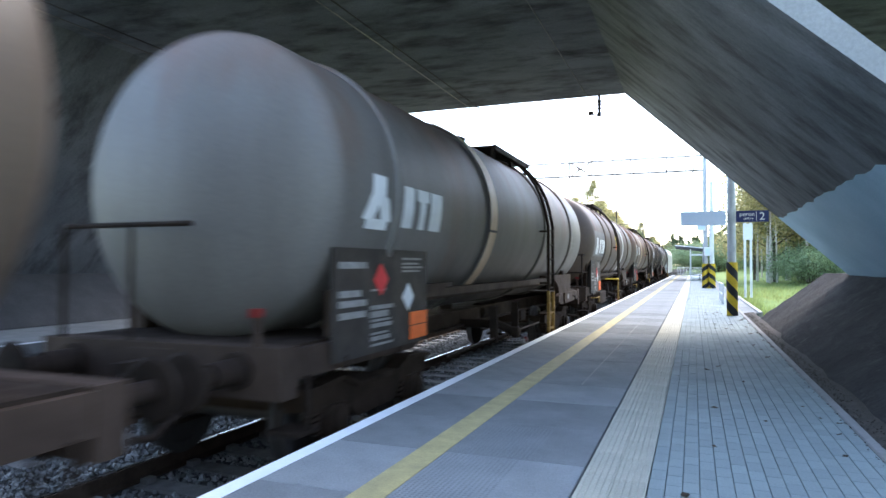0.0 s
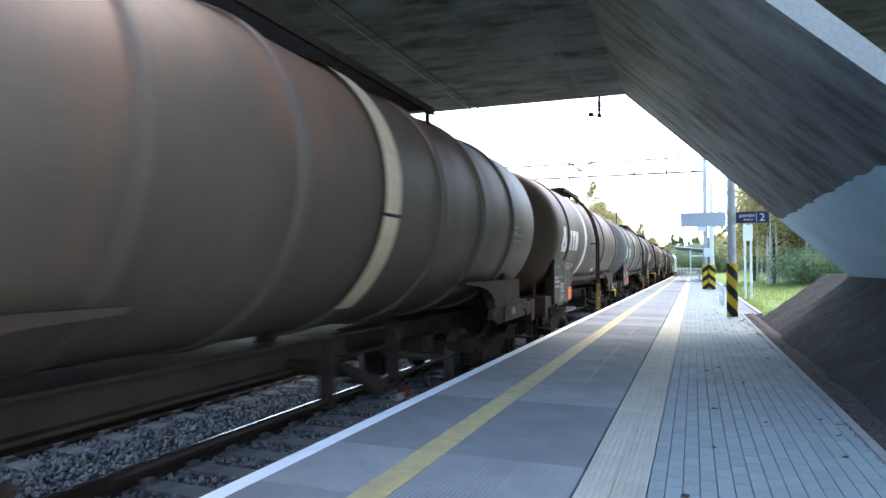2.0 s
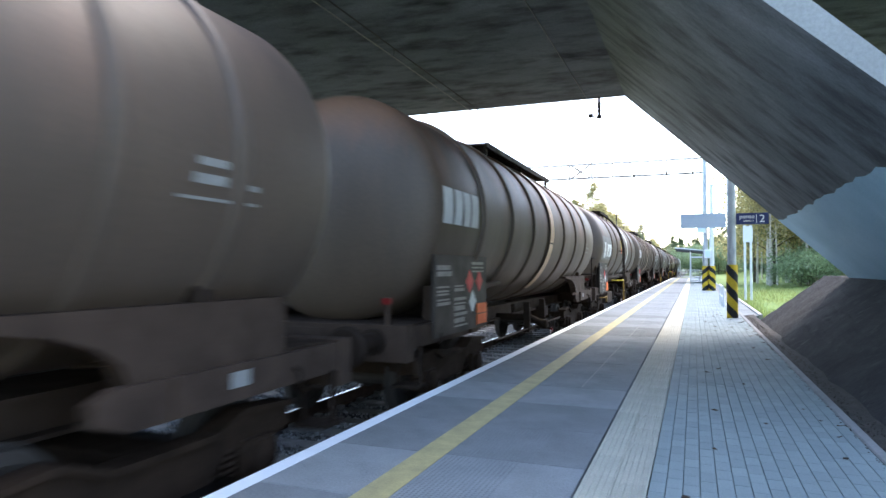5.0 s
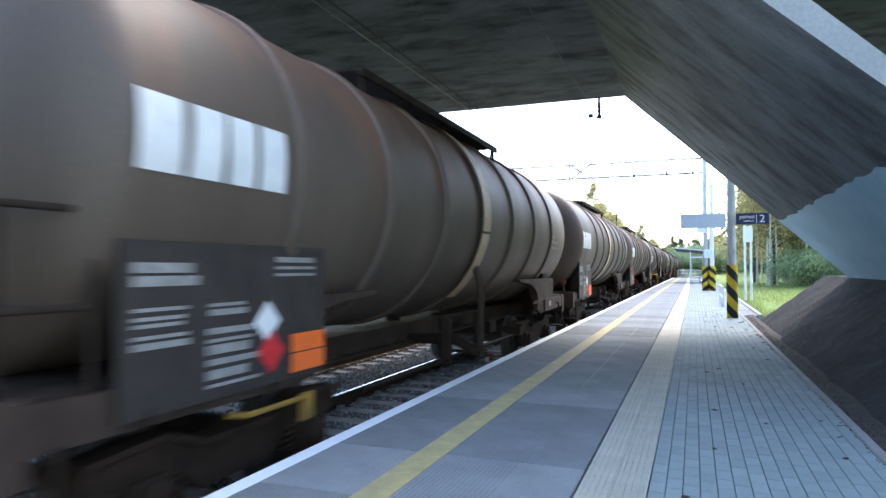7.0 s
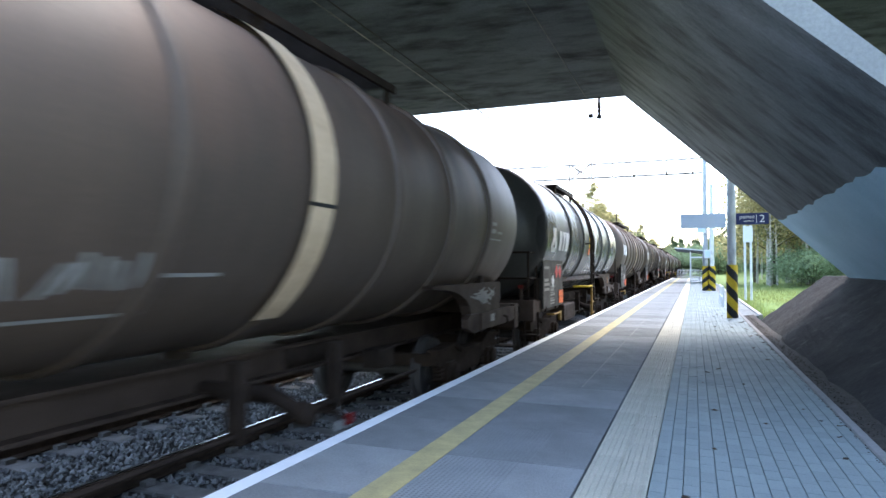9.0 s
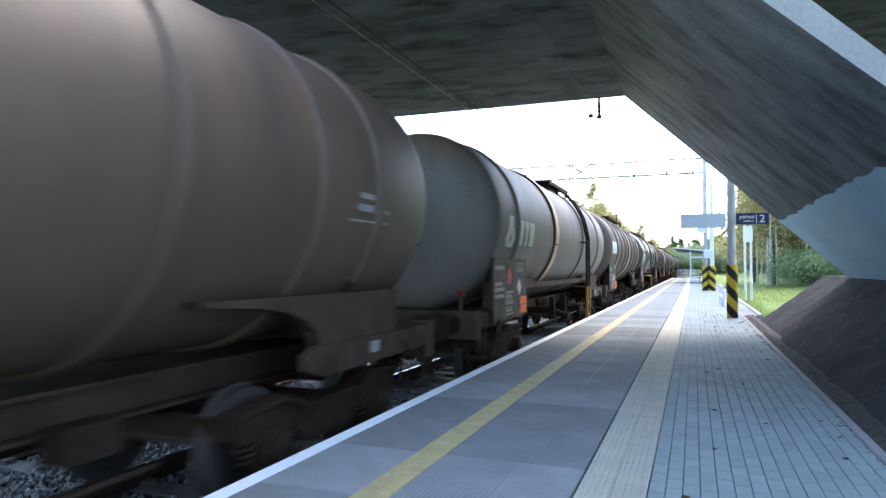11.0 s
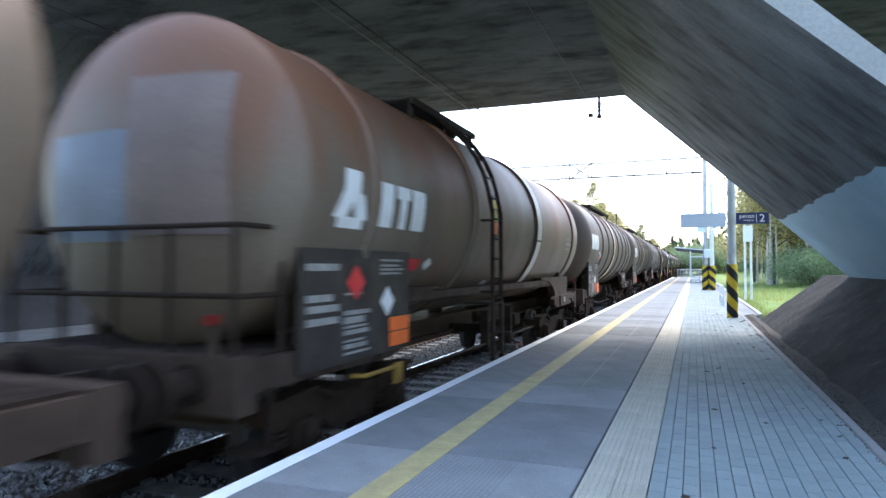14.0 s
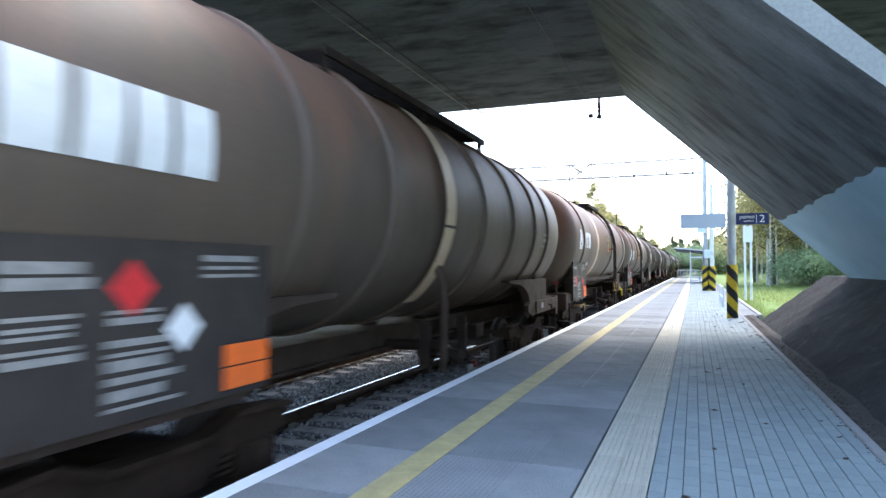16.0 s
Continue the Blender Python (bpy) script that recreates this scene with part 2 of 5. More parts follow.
# ---------------------------------------------------------------- mesh building
class G:
    """Collects vertices and faces of one mesh."""

    def __init__(self):
        self.v, self.f, self.mi = [], [], []

    def add(self, verts, faces, m=0):
        o = len(self.v)
        self.v += [tuple(p) for p in verts]
        self.f += [tuple(i + o for i in f) for f in faces]
        self.mi += [m] * len(faces)
        return self

    def box(self, x0, x1, y0, y1, z0, z1, m=0, c=0.0):
        if c <= 0:
            vs = [(x, y, z) for z in (z0, z1) for y in (y0, y1) for x in (x0, x1)]
            return self.add(vs, [(0, 2, 3, 1), (4, 5, 7, 6), (0, 1, 5, 4), (2, 6, 7, 3), (0, 4, 6, 2), (1, 3, 7, 5)], m)
        # chamfered top edges
        vs = [(x, y, z0) for y in (y0, y1) for x in (x0, x1)] + [(x, y, z1 - c) for y in (y0, y1) for x in (x0, x1)]
        vs += [(x, y, z1) for y in (y0 + c, y1 - c) for x in (x0 + c, x1 - c)]
        fs = [(0, 2, 3, 1), (0, 1, 5, 4), (2, 6, 7, 3), (0, 4, 6, 2), (1, 3, 7, 5),
              (4, 5, 9, 8), (6, 10, 11, 7), (4, 8, 10, 6), (5, 7, 11, 9), (8, 9, 11, 10)]
        return self.add(vs, fs, m)

    def tube(self, pts, r, n=8, m=0, caps=True):
        pts = [Vector(p) for p in pts]
        rings, o = [], len(self.v)
        for i, p in enumerate(pts):
            d = (pts[min(i + 1, len(pts) - 1)] - pts[max(i - 1, 0)]).normalized()
            a = d.orthogonal().normalized() if i == 0 else (a - d * a.dot(d)).normalized()
            b = d.cross(a)
            rr = r[i] if isinstance(r, (list, tuple)) else r
            rings += [p + (a * math.cos(2 * math.pi * k / n) + b * math.sin(2 * math.pi * k / n)) * rr for k in range(n)]
        fs = [(i * n + k, i * n + (k + 1) % n, (i + 1) * n + (k + 1) % n, (i + 1) * n + k) for i in range(len(pts) - 1) for k in range(n)]
        if caps:
            fs += [tuple(reversed(range(n))), tuple(range((len(pts) - 1) * n, len(pts) * n))]
        return self.add(rings, fs, m)

    def lathe(self, prof, axis="y", at=(0, 0, 0), n=32, m=0, a0=0.0, a1=2 * math.pi):
        """Turns profile points (along the axis, radius) round it."""
        full = abs(a1 - a0 - 2 * math.pi) < 1e-6
        k = n if full else n + 1
        vs = []
        for t, r in prof:
            for i in range(k):
                a = a0 + (a1 - a0) * i / n
                p, q = r * math.cos(a), r * math.sin(a)
                vs.append({"y": (at[0] + p, at[1] + t, at[2] + q), "x": (at[0] + t, at[1] + p, at[2] + q), "z": (at[0] + p, at[1] + q, at[2] + t)}[axis])
        fs = []
        for j in range(len(prof) - 1):
            for i in range(n):
                i2 = (i + 1) % k
                fs.append((j * k + i, j * k + i2, (j + 1) * k + i2, (j + 1) * k + i) if axis != "y" else (j * k + i, (j + 1) * k + i, (j + 1) * k + i2, j * k + i2))
        return self.add(vs, fs, m)

    def prism(self, poly, axis, a, b, m=0):
        """A polygon of 2D points pulled from a to b along an axis; x: (y, z) points, y: (x, z), z: (x, y)."""
        put = {"x": lambda p, t: (t, p[0], p[1]), "y": lambda p, t: (p[0], t, p[1]), "z": lambda p, t: (p[0], p[1], t)}[axis]
        n = len(poly)
        vs = [put(p, a) for p in poly] + [put(p, b) for p in poly]
        fs = [tuple(reversed(range(n))), tuple(range(n, 2 * n))] + [(i, (i + 1) % n, n + (i + 1) % n, n + i) for i in range(n)]
        return self.add(vs, fs, m)


def mesh_of(name, g, mats, smooth=False, fix=True):
    me = bpy.data.meshes.new(name)
    me.from_pydata(g.v, [], g.f)
    for m in (mats if isinstance(mats, (list, tuple)) else [mats]):
        me.materials.append(m)
    me.polygons.foreach_set("material_index", g.mi)
    if fix:
        bm = bmesh.new()
        bm.from_mesh(me)
        bmesh.ops.recalc_face_normals(bm, faces=bm.faces)
        bm.to_mesh(me)
        bm.free()
    if smooth:
        me.polygons.foreach_set("use_smooth", [True] * len(me.polygons))
        me.set_sharp_from_angle(angle=radians(35))
    me.update()
    return me


CACHE = {}


def part(name, g, material, parent=None, label="", key=None, smooth=True, at=None, fix=True):
    """One mesh object under a thing; g may be a G, a function that makes one, or a mesh. Alike parts share their mesh by key."""
    if key is not None and key in CACHE:
        me = CACHE[key]
    elif isinstance(g, bpy.types.Mesh):
        me = g
    else:
        me = mesh_of(name, g() if callable(g) else g, material, smooth, fix)
        if key is not None:
            CACHE[key] = me
    ob = new(name, me)
    ob.parent = parent
    if at is not None:
        ob.matrix_basis = at
    if label:
        ob["label"] = label
    return ob


def thing(name, label, category, m=None, group="", kind=""):
    ob = new(name)
    ob.empty_display_size = 0.2
    if m is not None:
        ob.matrix_basis = m
    return tagged(ob, label, category, group, kind)


# ---------------------------------------------------------------- the plan
EDGE = -2.543                 # edge of platform 2
RIGHT = 1.134                 # its far edge towards the bank
AXIS = -4.23                 # middle of the train's track
AXIS_2 = -7.65               # middle of the second track
EDGE_1 = -10.05               # edge of platform 1
RAIL = -0.62                 # top of the rails
BED = RAIL - 0.26            # ballast
Y0, Y1 = -14.0, 89.0        # the platforms' ends
BRIDGE_Y0, BRIDGE_Y1 = 5.57, 15.29
SOFFIT = 5.203
FOLD = -1.435                 # where the soffit meets the leaning wall
SLOPE = 0.945                # fall of the leaning wall
FOOT_Z = 1.06
FOOT_X = FOLD + (SOFFIT - FOOT_Z) / SLOPE
MID = (AXIS + AXIS_2) / 2


# ---------------------------------------------------------------- ground
def build_ground():
    g = G()
    xs = [-900, -200, -60, -30, -18, -14.2, EDGE_1 - 4.0, EDGE_1 - 0.1, EDGE + 0.1, 0.5, 2.6, 4, 6, 9, 13, 20, 30, 60, 200, 900]
    ys = [-300, -60, -20, -8, 0, 6, 12, 16, 20, 26, 34, 44, 56, 70, 90, 120, 160, 220, 320, 500, 1200]
    def height(x, y):
        if x > 1.2:
            z = -0.12 + 0.10 * max(0.0, min(1.0, (x - 3.5) / 3.0)) + 0.9 * max(0.0, min(1.0, (x - 6.5) / 8.0)) + 0.15 * noise.noise((x * 0.2, y * 0.2, 0))
            return z - 0.1
        if x < EDGE_1 - 3:
            return -0.3 + 0.04 * (EDGE_1 - x) * (1 if x > -40 else 0) + (0.6 if x <= -40 else 0)
        return BED - 0.05
    vs = [(x, y, height(x, y)) for y in ys for x in xs]
    n = len(xs)
    g.add(vs, [(j * n + i, j * n + i + 1, (j + 1) * n + i + 1, (j + 1) * n + i) for j in range(len(ys) - 1) for i in range(n - 1)])
    tagged(part("ground", g, M["grass"]), "green autumn grass ground with worn patches", "ground", kind="structure")


build_ground()


# ---------------------------------------------------------------- tracks
def build_track(axis, name, label, head):
    t = thing(name, label, "railway track", pose(axis, 0, 0), kind="structure")
    g = G()
    for sx in (-1, 1):
        x = sx * 0.7535
        prof = [(-0.075, -0.172), (0.075, -0.172), (0.075, -0.160), (0.012, -0.135), (0.010, -0.045), (0.036, -0.035), (0.036, -0.006),
                (-0.036, -0.006), (-0.036, -0.035), (-0.010, -0.045), (-0.012, -0.135), (-0.075, -0.160)]
        r = G().prism([(x + a, RAIL + b) for a, b in prof], "y", -40, 420)
        part("rail", r, M["rail"], t, smooth=False)
        part("rail_head", G().prism([(x - 0.016, RAIL - 0.006), (x + 0.016, RAIL - 0.006), (x + 0.011, RAIL), (x - 0.011, RAIL)], "y", -40, 420), head, t, "running surface of the rail", smooth=False)
    def sleeper():
        s = G()
        s.prism([(-1.28, BED - 0.02), (1.28, BED - 0.02), (1.28, RAIL - 0.19), (1.2, RAIL - 0.175), (-1.2, RAIL - 0.175), (-1.28, RAIL - 0.19)], "y", -0.13, 0.13)
        for sx in (-1, 1):
            for d in (-0.13, 0.13):
                s.box(sx * 0.7535 + d - 0.04, sx * 0.7535 + d + 0.04, -0.06, 0.06, RAIL - 0.176, RAIL - 0.125)
        return s
    for i in range(70):
        part("sleeper", sleeper, M["sleeper"], t, key="sleeper", smooth=False, at=pose(0, -3 + 0.6 * i, 0))
    far = G()
    for i in range(70, 400):
        far.box(-1.28, 1.28, -3 + 0.6 * i - 0.13, -3 + 0.6 * i + 0.13, BED - 0.02, RAIL - 0.18)
    tagged(part("far_sleepers", far, M["sleeper"], t, smooth=False, fix=False), kind="stuff")
    return t


build_track(AXIS, "railway_track", "rusty rails with shiny heads on concrete sleepers", M["rail_head"])
build_track(AXIS_2, "railway_track", "second railway track on concrete sleepers", M["rail"])


def build_ballast():
    g = G()
    g.prism([(EDGE_1 + 0.02, BED - 0.3), (EDGE - 0.02, BED - 0.3), (EDGE - 0.02, BED + 0.03), (AXIS + 1.3, BED + 0.06), (AXIS - 1.3, BED + 0.06), (MID, BED + 0.02),
             (AXIS_2 + 1.3, BED + 0.06), (AXIS_2 - 1.3, BED + 0.06), (EDGE_1 + 0.02, BED + 0.03)], "y", -40, 420)
    tagged(part("ballast", g, M["ballast"], smooth=False), "dark grey crushed stone ballast between the rails", "ballast", kind="structure")
    rnd = random.Random(4)
    s = G()
    base = [(1, 0, 0), (-1, 0, 0), (0, 1, 0), (0, -1, 0), (0, 0, 1), (0, 0, -1)]
    faces = [(0, 2, 4), (2, 1, 4), (1, 3, 4), (3, 0, 4), (2, 0, 5), (1, 2, 5), (3, 1, 5), (0, 3, 5)]
    for _ in range(26000):
        y = 1.0 + 19.0 * rnd.random() ** 1.5
        x = rnd.uniform(EDGE_1 + 0.1, EDGE - 0.1) if rnd.random() < 0.35 else rnd.uniform(AXIS_2 + 0.9, AXIS + 1.2)
        if x > AXIS + 0.85 and rnd.random() < 0.6:
            continue
        off = abs(abs(x - AXIS) - 0.7535)
        if off < 0.1 or abs(abs(x - AXIS_2) - 0.7535) < 0.1:
            continue
        d = (y + 3) % 0.6
        if (d < 0.14 or d > 0.46) and min(abs(x - AXIS), abs(x - AXIS_2)) < 1.28:
            continue
        r = rnd.uniform(0.018, 0.038)
        q = Euler((rnd.random() * 6, rnd.random() * 6, rnd.random() * 6)).to_matrix()
        vs = [q @ Vector(p) * r * rnd.uniform(0.7, 1.3) for p in base]
        z = BED + 0.055 + rnd.random() * 0.03
        s.add([(v.x + x, v.y + y, v.z + z) for v in vs], faces)
    tagged(part("ballast_stones", s, M["stone"], smooth=False, fix=False), "loose grey crushed stones in the track bed", "ballast", kind="stuff")


build_ballast()


# ---------------------------------------------------------------- platform 2
def build_platform():
    p = thing("platform_2", "grey concrete platform with white edge, yellow line and tactile strip", "platform", kind="structure")
    part("platform_body", G().box(EDGE + 0.1, RIGHT, Y0, Y1, BED - 0.2, -0.065), M["joint"], p, "retaining wall and sand bed under the paving", smooth=False)
    part("edge_beam", G().prism([(EDGE + 0.004, -0.10), (EDGE + 0.004, -0.42), (EDGE + 0.25, -0.60), (EDGE + 0.25, -0.066), (EDGE + 0.004, -0.066)], "y", Y0, Y1), M["kerb"], p, smooth=False)
    part("white_edge_line", G().box(EDGE + 0.004, EDGE + 0.125, Y0, Y1, 0.001, 0.004), M["white_line"], p, "white painted edge line", smooth=False)
    part("yellow_line", G().box(-1.788, -1.587, Y0, Y1, 0.001, 0.0045), M["yellow_line"], p, "worn yellow safety line", smooth=False)
    part("pale_line", G().box(-1.131, -1.117, 7.0, 17.0, 0.001, 0.003), M["mark_grey"], p, "faint pale joint line", smooth=False)
    return p


platform = build_platform()


def build_platform_1():
    p = thing("platform_1", "grey concrete platform with white edge across the tracks", "platform", kind="structure")
    x1 = EDGE_1
    part("platform_body", G().box(x1 - 3.6, x1 - 0.1, Y0, Y1, BED - 0.2, -0.004), M["kerb"], p, smooth=False)
    part("edge_beam", G().prism([(x1, 0.0), (x1, -0.42), (x1 - 0.25, -0.60), (x1 - 0.25, 0.0)], "y", Y0, Y1), M["slab"], p, smooth=False)
    part("white_edge_line", G().box(x1 - 0.13, x1 - 0.004, Y0, Y1, 0.001, 0.005), M["white_line"], p, smooth=False)


build_platform_1()


# ---------------------------------------------------------------- the road bridge
def build_bridge():
    b = thing("bridge", "grey concrete road bridge on leaning walls over the tracks", "bridge", kind="structure")
    y0, y1 = BRIDGE_Y0, BRIDGE_Y1
    left_fold = -9.7
    left_foot = left_fold - (FOOT_X - FOLD)
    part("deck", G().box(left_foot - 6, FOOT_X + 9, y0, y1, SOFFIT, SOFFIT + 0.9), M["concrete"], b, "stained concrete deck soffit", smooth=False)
    for side, x0, x1 in (("r", FOLD, FOOT_X), ("l", left_fold, left_foot)):
        s = 1 if side == "r" else -1
        th = 0.42
        poly = [(x0, SOFFIT - 0.003), (x1, FOOT_Z), (x1 + s * th * 0.2, FOOT_Z - 0.35), (x1 + s * th, FOOT_Z - 0.3), (x0 + s * th, SOFFIT - 0.003)]
        g = G().prism(poly, "y", y0, y1)
        lw = part("leaning_wall", g, [M["concrete"], M["concrete_end_lit"]], b, "leaning board-marked concrete wall", smooth=False)
        # faces across the track take the paler, lit-looking concrete
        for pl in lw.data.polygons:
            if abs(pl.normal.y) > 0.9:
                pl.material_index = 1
    # cover paint over the lower part of the right wall, with an uneven upper edge
    n = 36
    rnd = random.Random(3)
    nx, nz = -SLOPE / math.hypot(1, SLOPE), -1 / math.hypot(1, SLOPE)
    g = G()
    vs = []
    for i in range(n + 1):
        y = y0 + 0.004 + (y1 - y0 - 0.008) * i / n
        ztop = 2.25 + 0.05 * noise.noise((y * 0.8, 3.0, 0)) + rnd.uniform(-0.02, 0.02)
        for z in (ztop, FOOT_Z + 0.004):
            x = FOLD + (SOFFIT - z) / SLOPE
            vs.append((x + nx * 0.004, y, z + nz * 0.004))
    g.add(vs, [(2 * i, 2 * i + 1, 2 * i + 3, 2 * i + 2) for i in range(n)])
    part("cover_paint", g, M["blue_paint"], b, "pale blue paint patch covering old graffiti", smooth=False)
    part("conduit", G().tube([(-2.28, y0, SOFFIT - 0.008), (-2.28, y1, SOFFIT - 0.008)], 0.009, 6), M["kerb"], b, "thin pale conduit along the soffit")
    # lamp bracket hung under the deck's far edge
    h = thing("suspension_bracket", "small dark wire bracket with insulators hanging under the bridge", "bracket", pose(-2.0, y1 - 0.12, SOFFIT))
    part("rod", G().tube([(0, 0, 0.0), (0, 0, -0.46)], 0.028, 8), M["wire"], h)
    part("insulator", G().lathe([(-0.34, 0.0), (-0.34, 0.05), (-0.31, 0.05), (-0.30, 0.025), (-0.26, 0.025), (-0.25, 0.05), (-0.22, 0.05), (-0.21, 0.025), (-0.17, 0.05), (-0.14, 0.05), (-0.14, 0.0)], "z", n=12), M["black"], h)
    part("clamp", G().lathe([(-0.5, 0.0), (-0.5, 0.05), (-0.42, 0.05), (-0.42, 0.0)], "z", n=10), M["black"], h)
    part("arm", G().tube([(0, 0, -0.44), (-0.08, 0, -0.48), (-0.16, 0, -0.42)], 0.014, 6), M["wire"], h)
    part("arm_insulator", G().lathe([(-0.24, 0.0), (-0.24, 0.05), (-0.14, 0.05), (-0.14, 0.0)], "x", (0, 0, -0.42), n=10), M["black"], h)
    return left_fold, left_foot


LEFT_FOLD, LEFT_FOOT = build_bridge()


def build_banks():
    # right bank under the leaning wall, with a cone at its end
    g = G()
    fx = 1.28
    foot = [(fx, BRIDGE_Y0 - 6), (fx, 12.0), (fx + 0.25, 18.5), (FOOT_X + 3.4, 19.7), (FOOT_X + 8, 19.7)]
    crest = [(FOOT_X, BRIDGE_Y0 - 6), (FOOT_X, BRIDGE_Y1 + 0.1), (FOOT_X - 0.03, BRIDGE_Y1 + 2.6), (FOOT_X + 4.0, BRIDGE_Y1 + 2.9), (FOOT_X + 8, BRIDGE_Y1 + 2.9)]
    def along(line, k):
        m = len(line) - 1
        i = min(m - 1, int(k * m))
        f = k * m - i
        return line[i][0] + (line[i + 1][0] - line[i][0]) * f, line[i][1] + (line[i + 1][1] - line[i][1]) * f
    n, rows, vs = 81, 22, []
    for r in range(rows):
        k = r / (rows - 1)
        for i in range(n):
            (a, b), (c, d) = along(foot, i / (n - 1)), along(crest, i / (n - 1))
            x, y = a + (c - a) * k, b + (d - b) * k
            lump = (0.05 * noise.noise((x * 1.6, y * 1.6, 3)) + 0.02 * noise.noise((x * 6, y * 6, 7))) * (1 if 0 < r < rows - 1 else 0)
            vs.append((x, y, -0.12 + (FOOT_Z + 0.14) * k + lump))
    vs += [(FOOT_X + 8, BRIDGE_Y0 - 6, FOOT_Z + 0.02)]
    fs = [(r * n + i, r * n + i + 1, (r + 1) * n + i + 1, (r + 1) * n + i) for r in range(rows - 1) for i in range(n - 1)]
    o = (rows - 1) * n
    fs += [tuple(range(o, o + n)) + (len(vs) - 1,)]
    g.add(vs, fs)
    tagged(part("bank_right", g, M["bank"], smooth=False), "sloping bank under the leaning bridge wall, darkened in colour for its shade", "bank", kind="structure")
    g = G()
    poly = [(EDGE_1 - 2.6, -0.3), (EDGE_1 - 2.6, 0.02), (LEFT_FOOT, FOOT_Z + 0.02), (LEFT_FOOT - 8, FOOT_Z + 0.02), (LEFT_FOOT - 8, -0.3)]
    g.prism(poly, "y", BRIDGE_Y0 - 2, BRIDGE_Y1 + 1)
    tagged(part("bank_left", g, M["bank_grey"], smooth=False), "grey sloping bank under the far bridge wall", "bank", kind="structure")


build_banks()
# ---------------------------------------------------------------- the tank train
L = 15.0                     # length over buffers
R, ZC = 1.45, 2.645           # the tanks' radius and height of axis above the rails
SEAM = 6.15                  # half length of the tanks' straight part
WHEELSETS = []


def on_tank(a, y, r):
    return (r * math.cos(a), y, ZC + r * math.sin(a))


def patch(ya, yb, a0, a1, r=R + 0.006, n=10, g=None, skew=0.0, m=0, inner=0.012):
    """A thin painted field that lies on the tank's skin, from ya to yb and from the angle a0 to a1 (degrees up from level)."""
    g = g or G()
    a0, a1 = radians(a0), radians(a1)
    vs = []
    for i in range(n + 1):
        a = a0 + (a1 - a0) * i / n
        k = skew * i / n
        vs += [on_tank(a, ya + k, r), on_tank(a, yb + k, r)]
    return g.add(vs, [(2 * i, 2 * i + 1, 2 * i + 3, 2 * i + 2) for i in range(n)], m)


def tank_mesh():
    prof = []
    for i in range(11):
        t = i / 10 * math.pi / 2
        prof.append((-SEAM - 0.52 * math.cos(t), R * math.sin(t) if i else 0.001))
    for i in range(1, 12):
        prof.append((-SEAM + 2 * SEAM * i / 12, R))
    prof += [(-p[0], p[1]) for p in reversed(prof[:11])]
    return G().lathe(prof, "y", (0, 0, ZC), n=72)


def ring_mesh():
    return G().lathe([(-0.075, R - 0.01), (-0.06, R + 0.03), (-0.03, R + 0.045), (0.03, R + 0.045), (0.06, R + 0.03), (0.075, R - 0.01)], "y", (0, 0, ZC), n=72)


def bolster():
    return G().box(-1.0, 1.0, -0.18, 0.18, 0.45, 0.72)


def side_frame():
    top = [(-1.35, 0.60), (-1.35, 0.78), (-0.75, 0.82), (-0.45, 0.70), (0.45, 0.70), (0.75, 0.82), (1.35, 0.78), (1.35, 0.60), (1.12, 0.55), (0.62, 0.56),
           (0.42, 0.38), (-0.42, 0.38), (-0.62, 0.56), (-1.12, 0.55)]
    g = G().prism(top, "x", 0.96, 1.06)
    rim = [(-1.37, 0.76), (-1.37, 0.80), (-0.75, 0.845), (-0.44, 0.725), (0.44, 0.725), (0.75, 0.845), (1.37, 0.80), (1.37, 0.76), (0.74, 0.80), (0.46, 0.68), (-0.46, 0.68), (-0.74, 0.80)]
    return g.prism(rim, "x", 0.92, 1.11)


def end_beam():
    return G().box(-0.95, 0.95, -0.05, 0.05, 0.58, 0.74)


def axlebox():
    g = G()
    g.prism([(-0.17, 0.33), (0.17, 0.33), (0.20, 0.42), (0.20, 0.52), (0.14, 0.60), (-0.14, 0.60), (-0.20, 0.52), (-0.20, 0.42)], "x", 0.90, 1.12)
    g.lathe([(1.12, 0.13), (1.17, 0.13), (1.18, 0.10), (1.18, 0.001)], "x", (0, 0, 0.46), n=16)
    return g


def spring():
    g = G()
    pts = [(1.0 + 0.07 * math.cos(k * 0.9), 0.07 * math.sin(k * 0.9), 0.36 + 0.20 * k / 28) for k in range(29)]
    return g.tube(pts, 0.016, 6)


def wheelset():
    g = G()
    for s in (-1, 1):
        g.lathe([(s * 0.68, 0.485), (s * 0.71, 0.485), (s * 0.72, 0.462), (s * 0.815, 0.456), (s * 0.815, 0.38), (s * 0.78, 0.36), (s * 0.765, 0.16), (s * 0.83, 0.14),
                 (s * 0.83, 0.08), (s * 0.66, 0.08), (s * 0.66, 0.14), (s * 0.72, 0.17), (s * 0.70, 0.36), (s * 0.68, 0.38), (s * 0.68, 0.485)], "x", n=36)
        for k in range(4):
            a = k * math.pi / 2 + 0.3
            g.box(s * 0.80 - 0.012, s * 0.80 + 0.012, 0.25 * math.cos(a) - 0.03, 0.25 * math.cos(a) + 0.03, 0.25 * math.sin(a) - 0.03, 0.25 * math.sin(a) + 0.03)
    g.tube([(-1.05, 0, 0), (1.05, 0, 0)], 0.08, 14)
    return g


